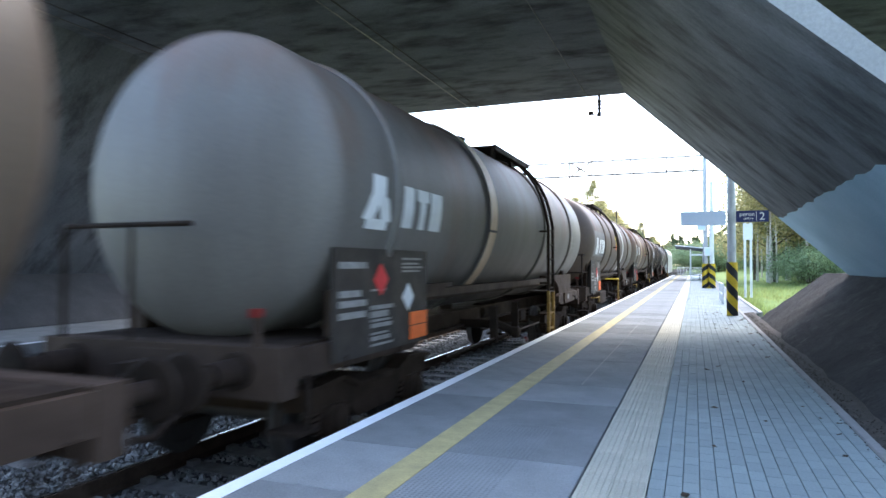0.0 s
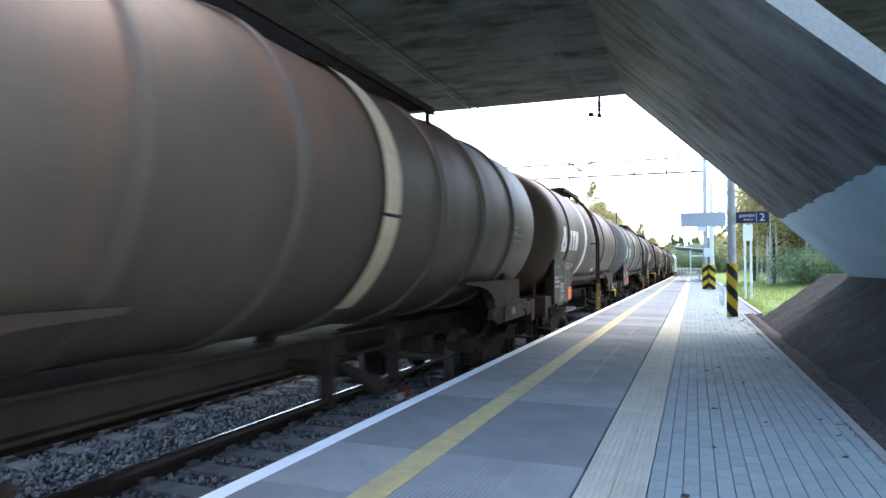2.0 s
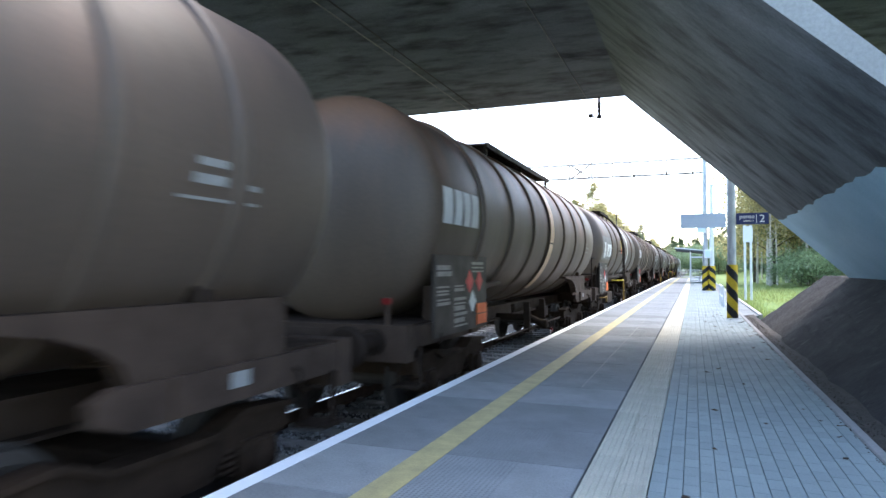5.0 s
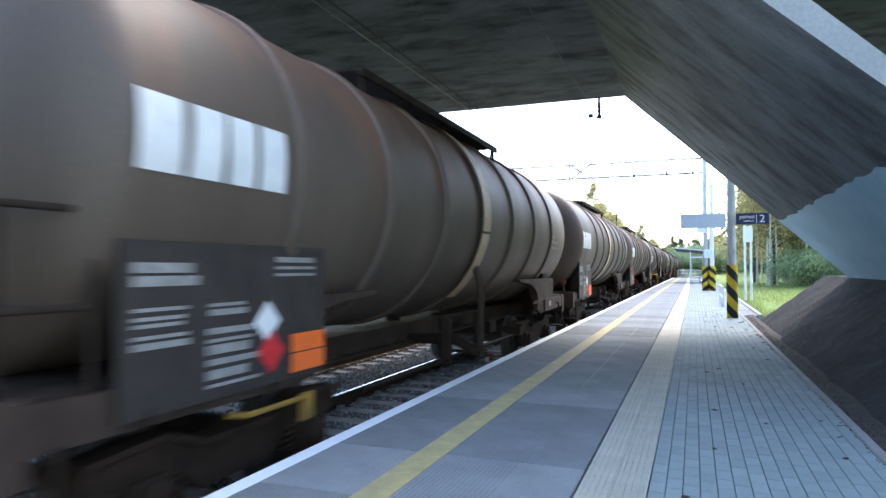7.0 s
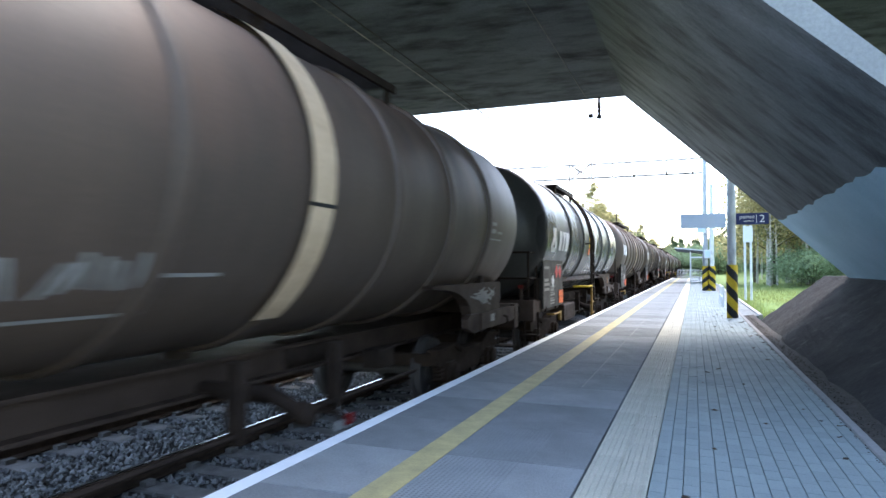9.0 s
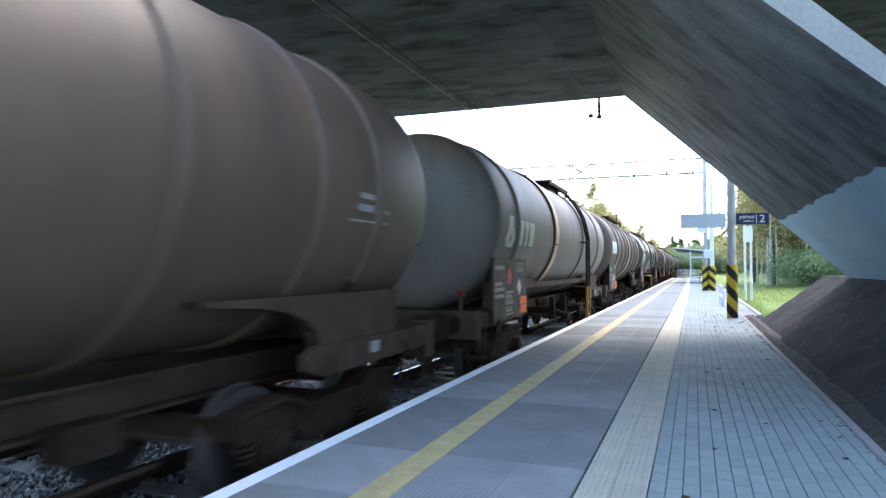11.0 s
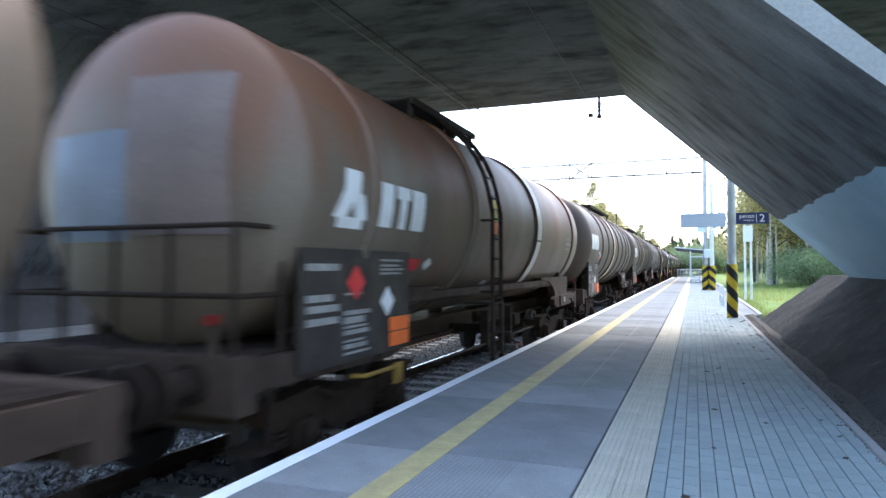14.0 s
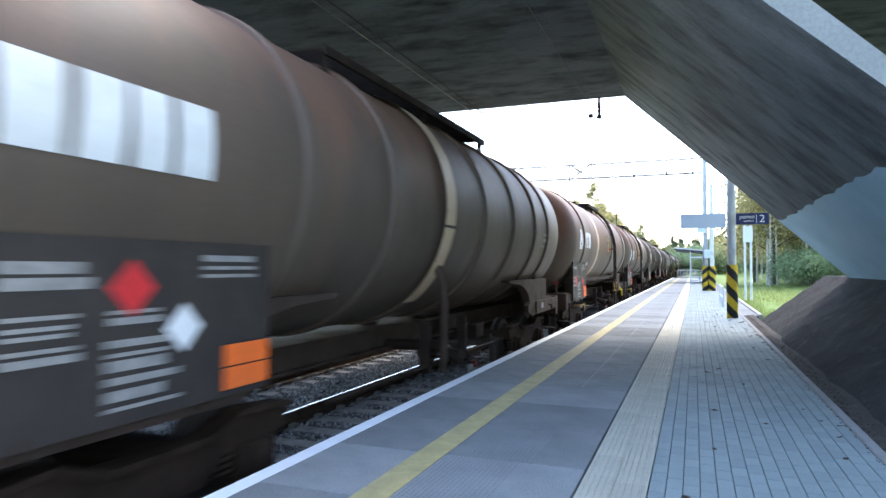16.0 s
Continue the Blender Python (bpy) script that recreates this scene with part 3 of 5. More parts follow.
def add_bogie(w, y):
    b = part("bogie", bolster, M["bogie"], w, "rusty two-axle bogie", key="bogie", smooth=False, at=pose(0, y, 0))
    for s in (0, 180):
        part("side_frame", side_frame, M["bogie"], b, key="side_frame", smooth=False, at=pose(0, 0, 0, 0, 0, s))
        part("end_beam", end_beam, M["bogie"], b, key="end_beam", smooth=False, at=pose(0, 1.28 if s else -1.28, 0))
    for d in (-0.9, 0.9):
        ws = part("wheelset", wheelset, M["wheel"], b, "steel wheels on an axle", key="wheelset", at=pose(0, d, 0.46))
        WHEELSETS.append((ws, d))
        for s in (0, 180):
            dd = d if s == 0 else -d
            part("axlebox", axlebox, M["bogie"], b, key="axlebox", at=pose(0, d, 0, 0, 0, s))
            for k in (-0.26, 0.26):
                part("spring", spring, M["bogie"], b, key="spring", at=pose(0, d + k, 0, 0, 0, s))
    for s in (-1, 1):
        part("brake_rod", G().tube([(s * 0.5, -1.2, 0.35), (s * 0.5, 1.2, 0.35)], 0.02, 6), M["bogie"], b, key=("brake_rod", s))


def buffer_mesh():
    g = G()
    g.lathe([(0.0, 0.15), (-0.05, 0.15), (-0.05, 0.105), (-0.34, 0.10), (-0.34, 0.075), (-0.56, 0.075), (-0.56, 0.20), (-0.58, 0.225), (-0.605, 0.20), (-0.62, 0.001)], "y", n=24)
    return g


def add_frame(w, end_rail, yellow, end_bar, tank_rail):
    """Centre sill, end frames with saddles, headstocks, buffers, couplings, steps."""
    half = L / 2 - 0.62
    part("centre_sill", lambda: G().prism([(-0.38, 0.80), (0.38, 0.80), (0.38, 0.83), (0.28, 0.835), (0.28, 1.065), (0.38, 1.07), (0.38, 1.10), (-0.38, 1.10), (-0.38, 1.07), (-0.28, 1.065), (-0.28, 0.835), (-0.38, 0.83)], "y", -half, half), M["sill"], w, "brown centre sill", key="centre_sill", smooth=False)
    for e in (-1, 1):
        a, b = e * (half - 0.02), e * (half - 3.9)
        lo, hi = min(a, b), max(a, b)
        for s in (-1, 1):
            # side sill with a gusset that runs out towards the middle
            poly = [(a, 0.98), (a, 1.22), (e * (half - 2.6), 1.22), (e * (half - 2.75), 1.16), (e * (half - 2.75), 1.04), (e * (half - 2.5), 0.96)]
            part("side_sill", lambda poly=poly, s=s: G().prism(poly, "x", s * 1.18, s * 1.27), M["sill"], w, key=("side_sill", e, s), smooth=False)
            if s > 0:
                part("label_plate", lambda e=e: G().box(1.271, 1.276, e * (half - 1.55) - 0.10, e * (half - 1.55) + 0.10, 1.06, 1.17), M["mark_grey"], w, "pale data plate on the side sill", key=("label_plate", e), smooth=False)
                part("tie_hook", lambda e=e: G().tube([(1.27, e * (half - 0.9), 1.10), (1.33, e * (half - 0.9), 1.08), (1.34, e * (half - 0.9), 1.00), (1.30, e * (half - 0.9), 0.97)], 0.018, 8), M["underframe"], w, key=("tie_hook", e))
                part("gusset", lambda e=e: G().prism([(e * (half - 2.2), 0.98), (e * (half - 2.2), 1.22), (e * (half - 2.14), 1.22), (e * (half - 2.14), 0.98)], "x", 1.27, 1.31), M["sill"], w, key=("gusset", e), smooth=False)
            # saddle plate that carries the tank
            sp = [(e * (half - 0.95), 1.20), (e * (half - 0.95), 1.66), (e * (half - 3.95), 1.66), (e * (half - 3.92), 1.62), (e * (half - 3.3), 1.585), (e * (half - 2.95), 1.53), (e * (half - 2.7), 1.45), (e * (half - 2.52), 1.34), (e * (half - 2.45), 1.20)]
            part("saddle", lambda sp=sp, s=s: G().prism(sp, "x", s * 1.07, s * 1.22), M["sill"], w, "saddle plate under the tank", key=("saddle", e, s), smooth=False)
            part("buffer", buffer_mesh, M["underframe"], w, "round side buffer", key="buffer", at=pose(s * 0.875, e * half, 1.06, 0, 0, 0 if e < 0 else 180))
            part("step", lambda e=e, s=s: G().box(s * 1.15 - 0.16, s * 1.15 + 0.16, e * (half - 0.35) - 0.15, e * (half - 0.35) + 0.15, 0.52, 0.55)
                 .box(s * 1.15 - 0.16, s * 1.15 - 0.13, e * (half - 0.35) - 0.02, e * (half - 0.35) + 0.02, 0.54, 1.0)
                 .box(s * 1.15 + 0.13, s * 1.15 + 0.16, e * (half - 0.35) - 0.02, e * (half - 0.35) + 0.02, 0.54, 1.0), M["underframe"], w, key=("step", e, s), smooth=False)
        part("cross_saddle", lambda e=e: G().prism([(-1.19, 1.2), (-1.19, 1.75), (-1.1, 1.80), (-0.9, 1.55), (-0.5, 1.32), (0, 1.25), (0.5, 1.32), (0.9, 1.55), (1.1, 1.80), (1.19, 1.75), (1.19, 1.2)], "y", e * (half - 1.9), e * (half - 1.75)),
             M["underframe"], w, key=("cross_saddle", e), smooth=False)
        part("headstock", lambda e=e: G().box(-1.28, 1.28, min(e * half, e * (half - 0.22)), max(e * half, e * (half - 0.22)), 0.84, 1.25).box(-0.22, 0.22, min(e * half, e * (half - 0.01)) - 0.02, max(e * half, e * (half - 0.01)) + 0.02, 0.9, 1.2),
             M["sill"], w, "end beam with buffers", key=("headstock", e), smooth=False)
        part("floor_plate", lambda e=e: G().box(-1.2, 1.2, min(e * (half - 0.2), e * (half - 1.5)), max(e * (half - 0.2), e * (half - 1.5)), 1.215, 1.245), M["underframe"], w, key=("floor_plate", e), smooth=False)
        part("coupling", lambda e=e: G().box(-0.05, 0.05, min(e * half, e * (half + 0.35)), max(e * half, e * (half + 0.35)), 0.98, 1.12)
             .tube([(0.03, e * (half + 0.3), 1.05), (0.05, e * (half + 0.42), 0.95), (0, e * (half + 0.5), 0.88), (-0.05, e * (half + 0.58), 0.96)], 0.028, 8)
             .tube([(0.5, e * half, 0.95), (0.5, e * (half + 0.2), 0.75), (0.46, e * (half + 0.45), 0.6), (0.42, e * (half + 0.6), 0.62)], 0.03, 8),
             M["underframe"], w, "screw coupling and brake hose", key=("coupling", e))
    part("lamp_bracket", lambda: G().box(1.0, 1.05, -half + 0.02, -half + 0.07, 1.22, 1.5), M["sill"], w, "small lamp bracket on the end beam", key="lamp_bracket", smooth=False)
    part("reflector", lambda: G().box(0.97, 1.08, -half + 0.0, -half + 0.05, 1.48, 1.55), M["red_lamp"], w, "dull red reflector", key="reflector", smooth=False)
    if tank_rail:
        for s in (-1, 1):
            part("tank_rail", lambda s=s: G().prism([(s * 1.0, 1.60), (s * 1.0, 1.52), (s * 1.16, 1.46), (s * 1.19, 1.50), (s * 1.19, 1.60)], "y", -5.6, 5.6), M["sill"], w, "long support rail under the tank's side", key=("tank_rail", s), smooth=False)
    part("lever_plate", lambda: G().box(1.30, 1.34, 0.64, 0.76, 0.49, 0.58), M["red_lamp"], w, "dull red brake lever plate", key="lever_red", smooth=False)
    part("lever_plate", lambda: G().box(1.30, 1.34, 0.46, 0.58, 0.48, 0.55), M["mark_grey"], w, "pale brake lever plate", key="lever_white", smooth=False)
    part("lever", lambda: G().tube([(0.6, 0.6, 0.62), (1.25, 0.6, 0.6), (1.32, 0.6, 0.52)], 0.022, 8), M["underframe"], w, key="lever")
    if end_rail:
        add_end_railing(w, half)
    elif end_bar:
        add_end_bar(w, half)
    if yellow in (True, "handle"):
        part("brake_handle", lambda: G().tube([(1.18, -half + 1.75, 0.86), (1.32, -half + 1.8, 0.86), (1.32, -half + 2.6, 0.86)], 0.022, 8).box(1.29, 1.34, -half + 2.46, -half + 2.60, 0.68, 0.89),
             M["yellow_dirty"], w, "yellow brake lever", key="brake_handle", smooth=False)
    if yellow in (True, "grip"):
        part("corner_grip", lambda: G().tube([(1.2, 5.0, 0.98), (1.36, 5.05, 0.98), (1.36, 5.55, 0.98), (1.2, 5.6, 0.98)], 0.026, 8).tube([(1.36, 5.5, 0.98), (1.36, 5.52, 0.72)], 0.03, 8).tube([(1.36, 5.2, 1.04), (1.2, 5.25, 1.06)], 0.022, 8),
             M["yellow"], w, "yellow shunter's grip", key="corner_grip")


def add_end_railing(w, half):
    y = -half + 0.12
    r = part("end_railing", lambda: G().tube([(-1.2, y + 0.5, 2.2), (-1.18, y, 2.2), (1.18, y, 2.2), (1.2, y + 0.5, 2.2)], 0.022, 8), M["underframe"], w, "tubular end platform railing", key="end_railing")
    part("rail", lambda: G().tube([(-1.2, y + 0.5, 1.68), (-1.18, y, 1.68), (1.18, y, 1.68), (1.2, y + 0.5, 1.68)], 0.022, 8), M["underframe"], r, key="end_railing_low")
    for x, d in ((-1.15, 0), (-0.55, 0), (0.0, 0), (0.55, 0), (1.15, 0), (-1.2, 0.5), (1.2, 0.5)):
        part("post", lambda: G().tube([(0, 0, 1.24), (0, 0, 2.2)], 0.022, 8), M["underframe"], r, key="end_railing_post", at=pose(x, y + d, 0))


def add_end_bar(w, half):
    """A short grab rail on the end beam's far side."""
    y = -half + 0.05
    part("end_handrail", lambda: G().tube([(-1.1, y, 1.24), (-1.1, y, 2.2), (-1.07, y, 2.24), (0.35, y, 2.24)], 0.024, 8), M["underframe"], w, "dark grab rail on the wagon's end", key="end_bar")
    part("end_handrail", lambda: G().tube([(-0.3, y, 1.24), (-0.3, y, 2.24)], 0.02, 8), M["underframe"], w, key="end_bar_post")


def mark_plate(mark, x, y0):
    """The danger number plate: a dark frame and its two orange fields."""
    mark("plate_frame", lambda: G().box(x + 0.001, x + 0.004, y0 + 1.59, y0 + 2.075, 1.07, 1.395), M["black"], "plate_frame", "black frame of the danger plate")
    mark("orange_plate", lambda: G().box(x + 0.004, x + 0.012, y0 + 1.60, y0 + 2.06, 1.085, 1.228), M["orange_mark"], "orange_low", "orange danger number field")
    mark("orange_plate", lambda: G().box(x + 0.004, x + 0.012, y0 + 1.60, y0 + 2.06, 1.24, 1.38), M["orange_mark"], "orange_high", "orange danger number field")


def add_board(w, style):
    """The dark information board beside the rear saddle, with its marks, each lying on the board."""
    y0 = -SEAM - 0.05
    b = part("information_board", lambda: G().box(1.30, 1.335, y0, y0 + 2.08, 1.04, 2.05, c=0.0).box(1.20, 1.30, y0 + 0.2, y0 + 0.28, 1.1, 1.9).box(1.20, 1.30, y0 + 1.6, y0 + 1.68, 1.1, 1.9),
             M["board"], w, "dark grey information board", key="board", smooth=False)
    x = 1.336
    def mark(name, g, m, key, label=""):
        ob = part(name, g, m, b, label, key=key, smooth=False)
        if name == "lettering":
            ob["kind"] = "stuff"
    def bars():
        g = G()
        rnd = random.Random(8 if style[0] == "g" else 5)
        cols = [(0.08, 0.60, 1.42, 1.66), (0.68, 1.22, 1.10, 1.50), (1.40, 1.98, 1.80, 1.97), (0.08, 0.62, 1.84, 1.92), (0.70, 1.1, 1.60, 1.66)]
        for a, c, z0, z1 in cols:
            z = z1
            while z > z0:
                hgt = rnd.choice((0.022, 0.04, 0.06))
                g.box(x, x + 0.003, y0 + a, y0 + a + (c - a) * rnd.uniform(0.7, 1.0), z - hgt, z)
                z -= hgt + rnd.choice((0.018, 0.03, 0.045))
        return g
    mark("lettering", bars, M["board_text"], ("bars", style[0]), "rows of small white lettering")
    def diamond(cy, cz, r=0.16):
        return lambda: G().prism([(y0 + cy - r, cz), (y0 + cy, cz - r), (y0 + cy + r, cz), (y0 + cy, cz + r)], "x", x + 0.001, x + 0.006)
    brand_dark = style in ("v0", "v1")
    red, whi = {"g3": ((0.85, 1.78), (1.24, 1.53)), "g2": ((1.30, 1.70), (1.42, 1.42)), "g1": ((1.35, 1.28), (1.30, 1.50)), "v1": ((1.22, 1.66), (1.38, 1.52)), "v2": ((0.9, 1.75), (1.55, 1.55)), "v3": ((1.35, 1.80), (0.95, 1.6)), "v4": ((0.45, 1.55), (1.55, 1.5)), "v0": (None, None)}[style]
    if brand_dark:
        mark("dark_field", lambda: G().box(x, x + 0.003, y0 + 0.06, y0 + 0.72, 1.86, 2.02), M["black"], "dark_field", "black painted field")
    if red is None:
        mark_plate(mark, x, y0)
        return
    mark("hazard_placard", diamond(*red), M["red_mark"], ("red", style), "red diamond hazard placard")
    if style == "v4":
        mark("hazard_placard", diamond(*whi, 0.15), M["red_mark"], ("white", style), "red diamond hazard placard")
    else:
        mark("hazard_placard", diamond(*whi, 0.15), M["mark_white"], ("white", style), "white diamond hazard placard")
    if style in ("g2", "v3"):
        mark("hazard_placard", diamond(1.72, red[1], 0.15), M["red_mark"], ("red2", style), "red diamond hazard placard")
    mark_plate(mark, x, y0)


def brand_v(big):
    """Three-armed emblem and three letter-sized blocks, as plain shapes: (from, to, low, high, slant)."""
    k, up = {0: (1.0, 0.0), 1: (1.12, 2.0), 2: (1.0, 6.5)}[int(big)]
    raw = [("emblem_arm", 0.17, 0.45, -4.5, 4.0, 0.02), ("emblem_arm", 0.02, 0.24, -13.0, -4.0, 0.13), ("emblem_arm", 0.40, 0.62, -13.0, -4.0, -0.10), ("emblem_arm", 0.10, 0.54, -16.5, -12.5, 0.0),
           ("letter_block", 0.86, 1.14, -14.5, 2.5, 0.0), ("letter_block", 1.22, 1.55, -2.5, 2.5, 0.0), ("letter_block", 1.31, 1.47, -14.5, -2.5, 0.0), ("letter_block", 1.61, 1.95, -14.5, 2.5, 0.0)]
    return [(n, -SEAM + 0.27 + a * k, -SEAM + 0.27 + b * k, up + c * k, up + d * k, e * k) for n, a, b, c, d, e in raw]


def brand_g():
    y = -SEAM - 0.05
    return [("letter_block", y + a, y + b, -8.5, 9.0, sk) for a, b, sk in ((0.0, 0.33, 0.0), (0.39, 0.67, 0.03), (0.74, 1.0, 0.0), (1.06, 1.35, 0.0))]


def add_ladder(w, y0, foot, single=False):
    low = 1.3
    def stile(y):
        return lambda: G().tube([(1.62, y, low), (1.62, y, ZC)] + [on_tank(radians(a), y, R + 0.14) for a in range(12, 84, 9)], 0.03, 8)
    lad = part("ladder", stile(-0.21), M["underframe"], w, "steel ladder up the tank side", key="stile_a", at=pose(0, y0, 0))
    part("stile", stile(0.21), M["underframe"], lad, key="stile_b")
    rung = lambda: G().tube([(0, -0.21, 0), (0, 0.21, 0)], 0.016, 6)
    z = low + 0.15
    while z < ZC:
        part("rung", rung, M["underframe"], lad, key="rung", at=pose(1.62, 0, z))
        z += 0.28
    for a in range(8, 80, 11):
        p = on_tank(radians(a), 0, R + 0.14)
        part("rung", rung, M["underframe"], lad, key="rung", at=pose(p[0], 0, p[2]))
    for z in (1.55, ZC - 0.1):
        part("bracket", lambda: G().tube([(0, -0.21, 0), (0.17, -0.21, 0)], 0.018, 6), M["underframe"], lad, key="ladder_bracket", at=pose(1.45, 0, z))
    m = M[foot]
    ft = part("ladder_foot", lambda: G().box(1.60, 1.65, -0.25, -0.165, 0.60, 1.4), m, w, "lower ladder section", key=("foot_a", foot), smooth=False, at=pose(0, y0, 0))
    part("post", lambda: G().box(1.60, 1.65, 0.165, 0.25, 0.60, 1.4), M["underframe"] if single else m, ft, key=("foot_b", foot, single), smooth=False)
    for z in (0.66, 0.95):
        part("rung", lambda: G().box(1.60, 1.64, -0.165, 0.165, 0, 0.035), m, ft, key=("foot_c", foot), smooth=False, at=pose(0, 0, z))
    part("foot_plate", lambda: G().box(1.2, 1.65, -0.24, 0.24, 1.37, 1.40), M["underframe"], ft, key="foot_plate", smooth=False)


def add_catwalk(w, half, y0):
    """Catwalk over the manhole: two stringers, brackets, end guards and a fine grating."""
    z = ZC + R - 0.05
    stringer = lambda: G().box(0.0, 0.04, -half, half, z - 0.05, z + 0.04)
    c = part("catwalk", stringer, M["underframe"], w, "grated catwalk on top of the tank", key=("stringer", half), smooth=False, at=pose(0.28, y0, 0))
    part("stringer", stringer, M["underframe"], c, key=("stringer", half), smooth=False, at=pose(0.56, 0, 0))
    def grating():
        g = G()
        for k in range(int(half * 2 / 0.12)):
            g.box(0.02, 0.58, -half + 0.12 * k, -half + 0.12 * k + 0.05, z, z + 0.03)
        return g
    tagged(part("grating", grating, M["underframe"], c, key=("grating", half), smooth=False), kind="stuff")
    for y in (-half + 0.1, 0, half - 0.1):
        for x in (0.33, 0.81):
            low = ZC + math.sqrt(R * R - x * x) - 0.02
            part("bracket", lambda: G().box(-0.03, 0.03, -0.03, 0.03, low, z), M["underframe"], c, key=("bracket", x), smooth=False, at=pose(x - 0.28, y, 0))


def tank_wagon(y, style, skin, label, strip="cream", strip_y=0.0, rings=(), ladder=None, end_rail=False, yellow=False, pipe=False, signs=None, sign_low=-6.0, panel=False, scribble=None, head_ladder=False, end_bar=True, big=False, foot="yellow_dirty", step_bar=False, marks=(), saddle_scrawl=False, u_step=False, head_paint=False, head_dash=False, plates=False):
    """One bogie tank wagon, its origin on the rail head at its middle."""
    w = thing("tank_wagon", label, "tank wagon", pose(AXIS, y, RAIL), group="wagons of the tank train")
    brand = style[0]
    skin_m = TANKS[skin]
    tank = part("tank", tank_mesh, skin_m, w, key=("tank", skin))
    for ry in rings:
        part("stiffening_ring", ring_mesh, skin_m, w, "raised ring round the tank", key=("ring", skin), at=pose(0, ry, 0))
    if brand == "v":
        if panel:
            part("brand_field", lambda: patch(-SEAM + 0.02, -SEAM + 2.35, -19, 12, r=R + 0.003), M["field_grey"], w, "grey painted field", key="brand_field")
    for n, (name, a, b, lo, hi, sk) in enumerate(brand_v(big) if brand == "v" else brand_g()):
        part(name, lambda: patch(a, b, lo, hi, skew=sk, r=R + 0.008), M["mark_white"], tank, "white painted shape", key=("brand", brand, big, n))
    add_frame(w, end_rail, yellow, end_bar, brand == "v" and skin != "clean")
    add_bogie(w, -(L / 2 - 2.65))
    add_bogie(w, L / 2 - 2.65)
    add_board(w, style)
    # light spill strip below the manhole
    if strip:
        sm = M["spill_" + strip]
        part("spill_strip", lambda: patch(strip_y - 0.17, strip_y + 0.17, -52, 70, r=R + 0.047 if strip_y in rings else R + 0.006, n=40), sm, w, "pale spill strip down the tank side", key=("strip", strip, strip_y, strip_y in rings))
        part("strip_band", lambda: patch(strip_y - 0.18, strip_y + 0.18, -10.5, -9.2, r=R + 0.051, n=2), M["black"], w, key=("strip_band", strip_y))
    if skin == "clean":
        part("cladding_seam", lambda: patch(-SEAM, SEAM, -34.2, -33.4, r=R + 0.012, n=2), M["mark_grey"], w, "pale cladding seam along the tank", key="cladding_seam")
        part("skirt", lambda: G().prism([(1.06, 1.66), (1.10, 1.66), (1.20, 1.57), (1.20, 1.545), (1.06, 1.63)], "y", -5.9, 5.9), M["sill"], w, "pale skirt rail under the tank", key="skirt", smooth=False)
        part("rust_patch", lambda: G().box(1.221, 1.225, 5.15, 5.42, 1.33, 1.55), M["rust_patch"], w, "orange-brown painted patch on the saddle", key="rust_patch", smooth=False)
        part("dark_patch", lambda: G().box(1.221, 1.225, 5.50, 5.80, 1.38, 1.58), M["board"], w, "dark painted patch on the saddle", key="dark_patch", smooth=False)
    if ladder is not None:
        add_ladder(w, ladder, foot, step_bar)
        if u_step:
            def strip(a, b):
                return lambda: G().add([(1.64, a[0] - 0.05, a[1]), (1.64, a[0] + 0.05, a[1]), (1.64, b[0] + 0.05, b[1]), (1.64, b[0] - 0.05, b[1]),
                                        (1.66, a[0] - 0.05, a[1]), (1.66, a[0] + 0.05, a[1]), (1.66, b[0] + 0.05, b[1]), (1.66, b[0] - 0.05, b[1])],
                                       [(0, 1, 2, 3), (7, 6, 5, 4), (0, 4, 5, 1), (1, 5, 6, 2), (2, 6, 7, 3), (3, 7, 4, 0)])
            us = part("side_step", strip((-0.62, 1.40), (-0.42, 1.10)), M["yellow_dirty"], w, "yellow bent side step", key="u_a", smooth=False, at=pose(0, ladder, 0))
            part("strip", strip((0.02, 1.40), (0.22, 1.20)), M["yellow_dirty"], us, key="u_b", smooth=False)
            part("tread", lambda: G().box(1.57, 1.66, -0.45, -0.02, 1.085, 1.115), M["yellow_dirty"], us, key="u_c", smooth=False)
        if step_bar:
            part("step_bar", lambda: G().tube([(1.62, -0.2, 1.40), (1.62, -0.85, 1.40), (1.25, -0.95, 1.40)], 0.028, 8), M["yellow"], w, "yellow handrail beside the ladder", key="step_bar", at=pose(0, ladder, 0))
            part("equipment_box", lambda: G().box(0.85, 1.22, -3.3, -1.75, 0.58, 0.98, c=0.03), M["sill"], w, "brown equipment box under the tank", key="equipment_box", smooth=False)
        add_catwalk(w, 1.3, ladder)
    else:
        add_catwalk(w, 2.6, 0.0)
    for kind, my, lo, hi, wide in marks:
        if kind == "diamond":
            mid = (lo + hi) / 2
            pts = [on_tank(radians(a), my + d, R + 0.010) for a, d in ((lo, 0), (mid, wide), (hi, 0), (mid, -wide))]
            part("hazard_placard", lambda: G().add(pts, [(0, 1, 2, 3)]), M["mark_white"], w, "white diamond placard on the tank", key=("mark", my, lo))
        else:
            part("red_mark" if kind == "red" else "white_mark", lambda: patch(my - wide, my + wide, lo, hi, r=R + 0.010), M["red_mark" if kind == "red" else "mark_white"], w, key=("mark", my, lo))
    part("manhole", lambda: G().lathe([(ZC + R - 0.05, 0.32), (ZC + R + 0.08, 0.32), (ZC + R + 0.08, 0.37), (ZC + R + 0.11, 0.37), (ZC + R + 0.14, 0.2), (ZC + R + 0.145, 0.001)], "z", n=24), M["underframe"], w, "manhole dome", key="manhole")
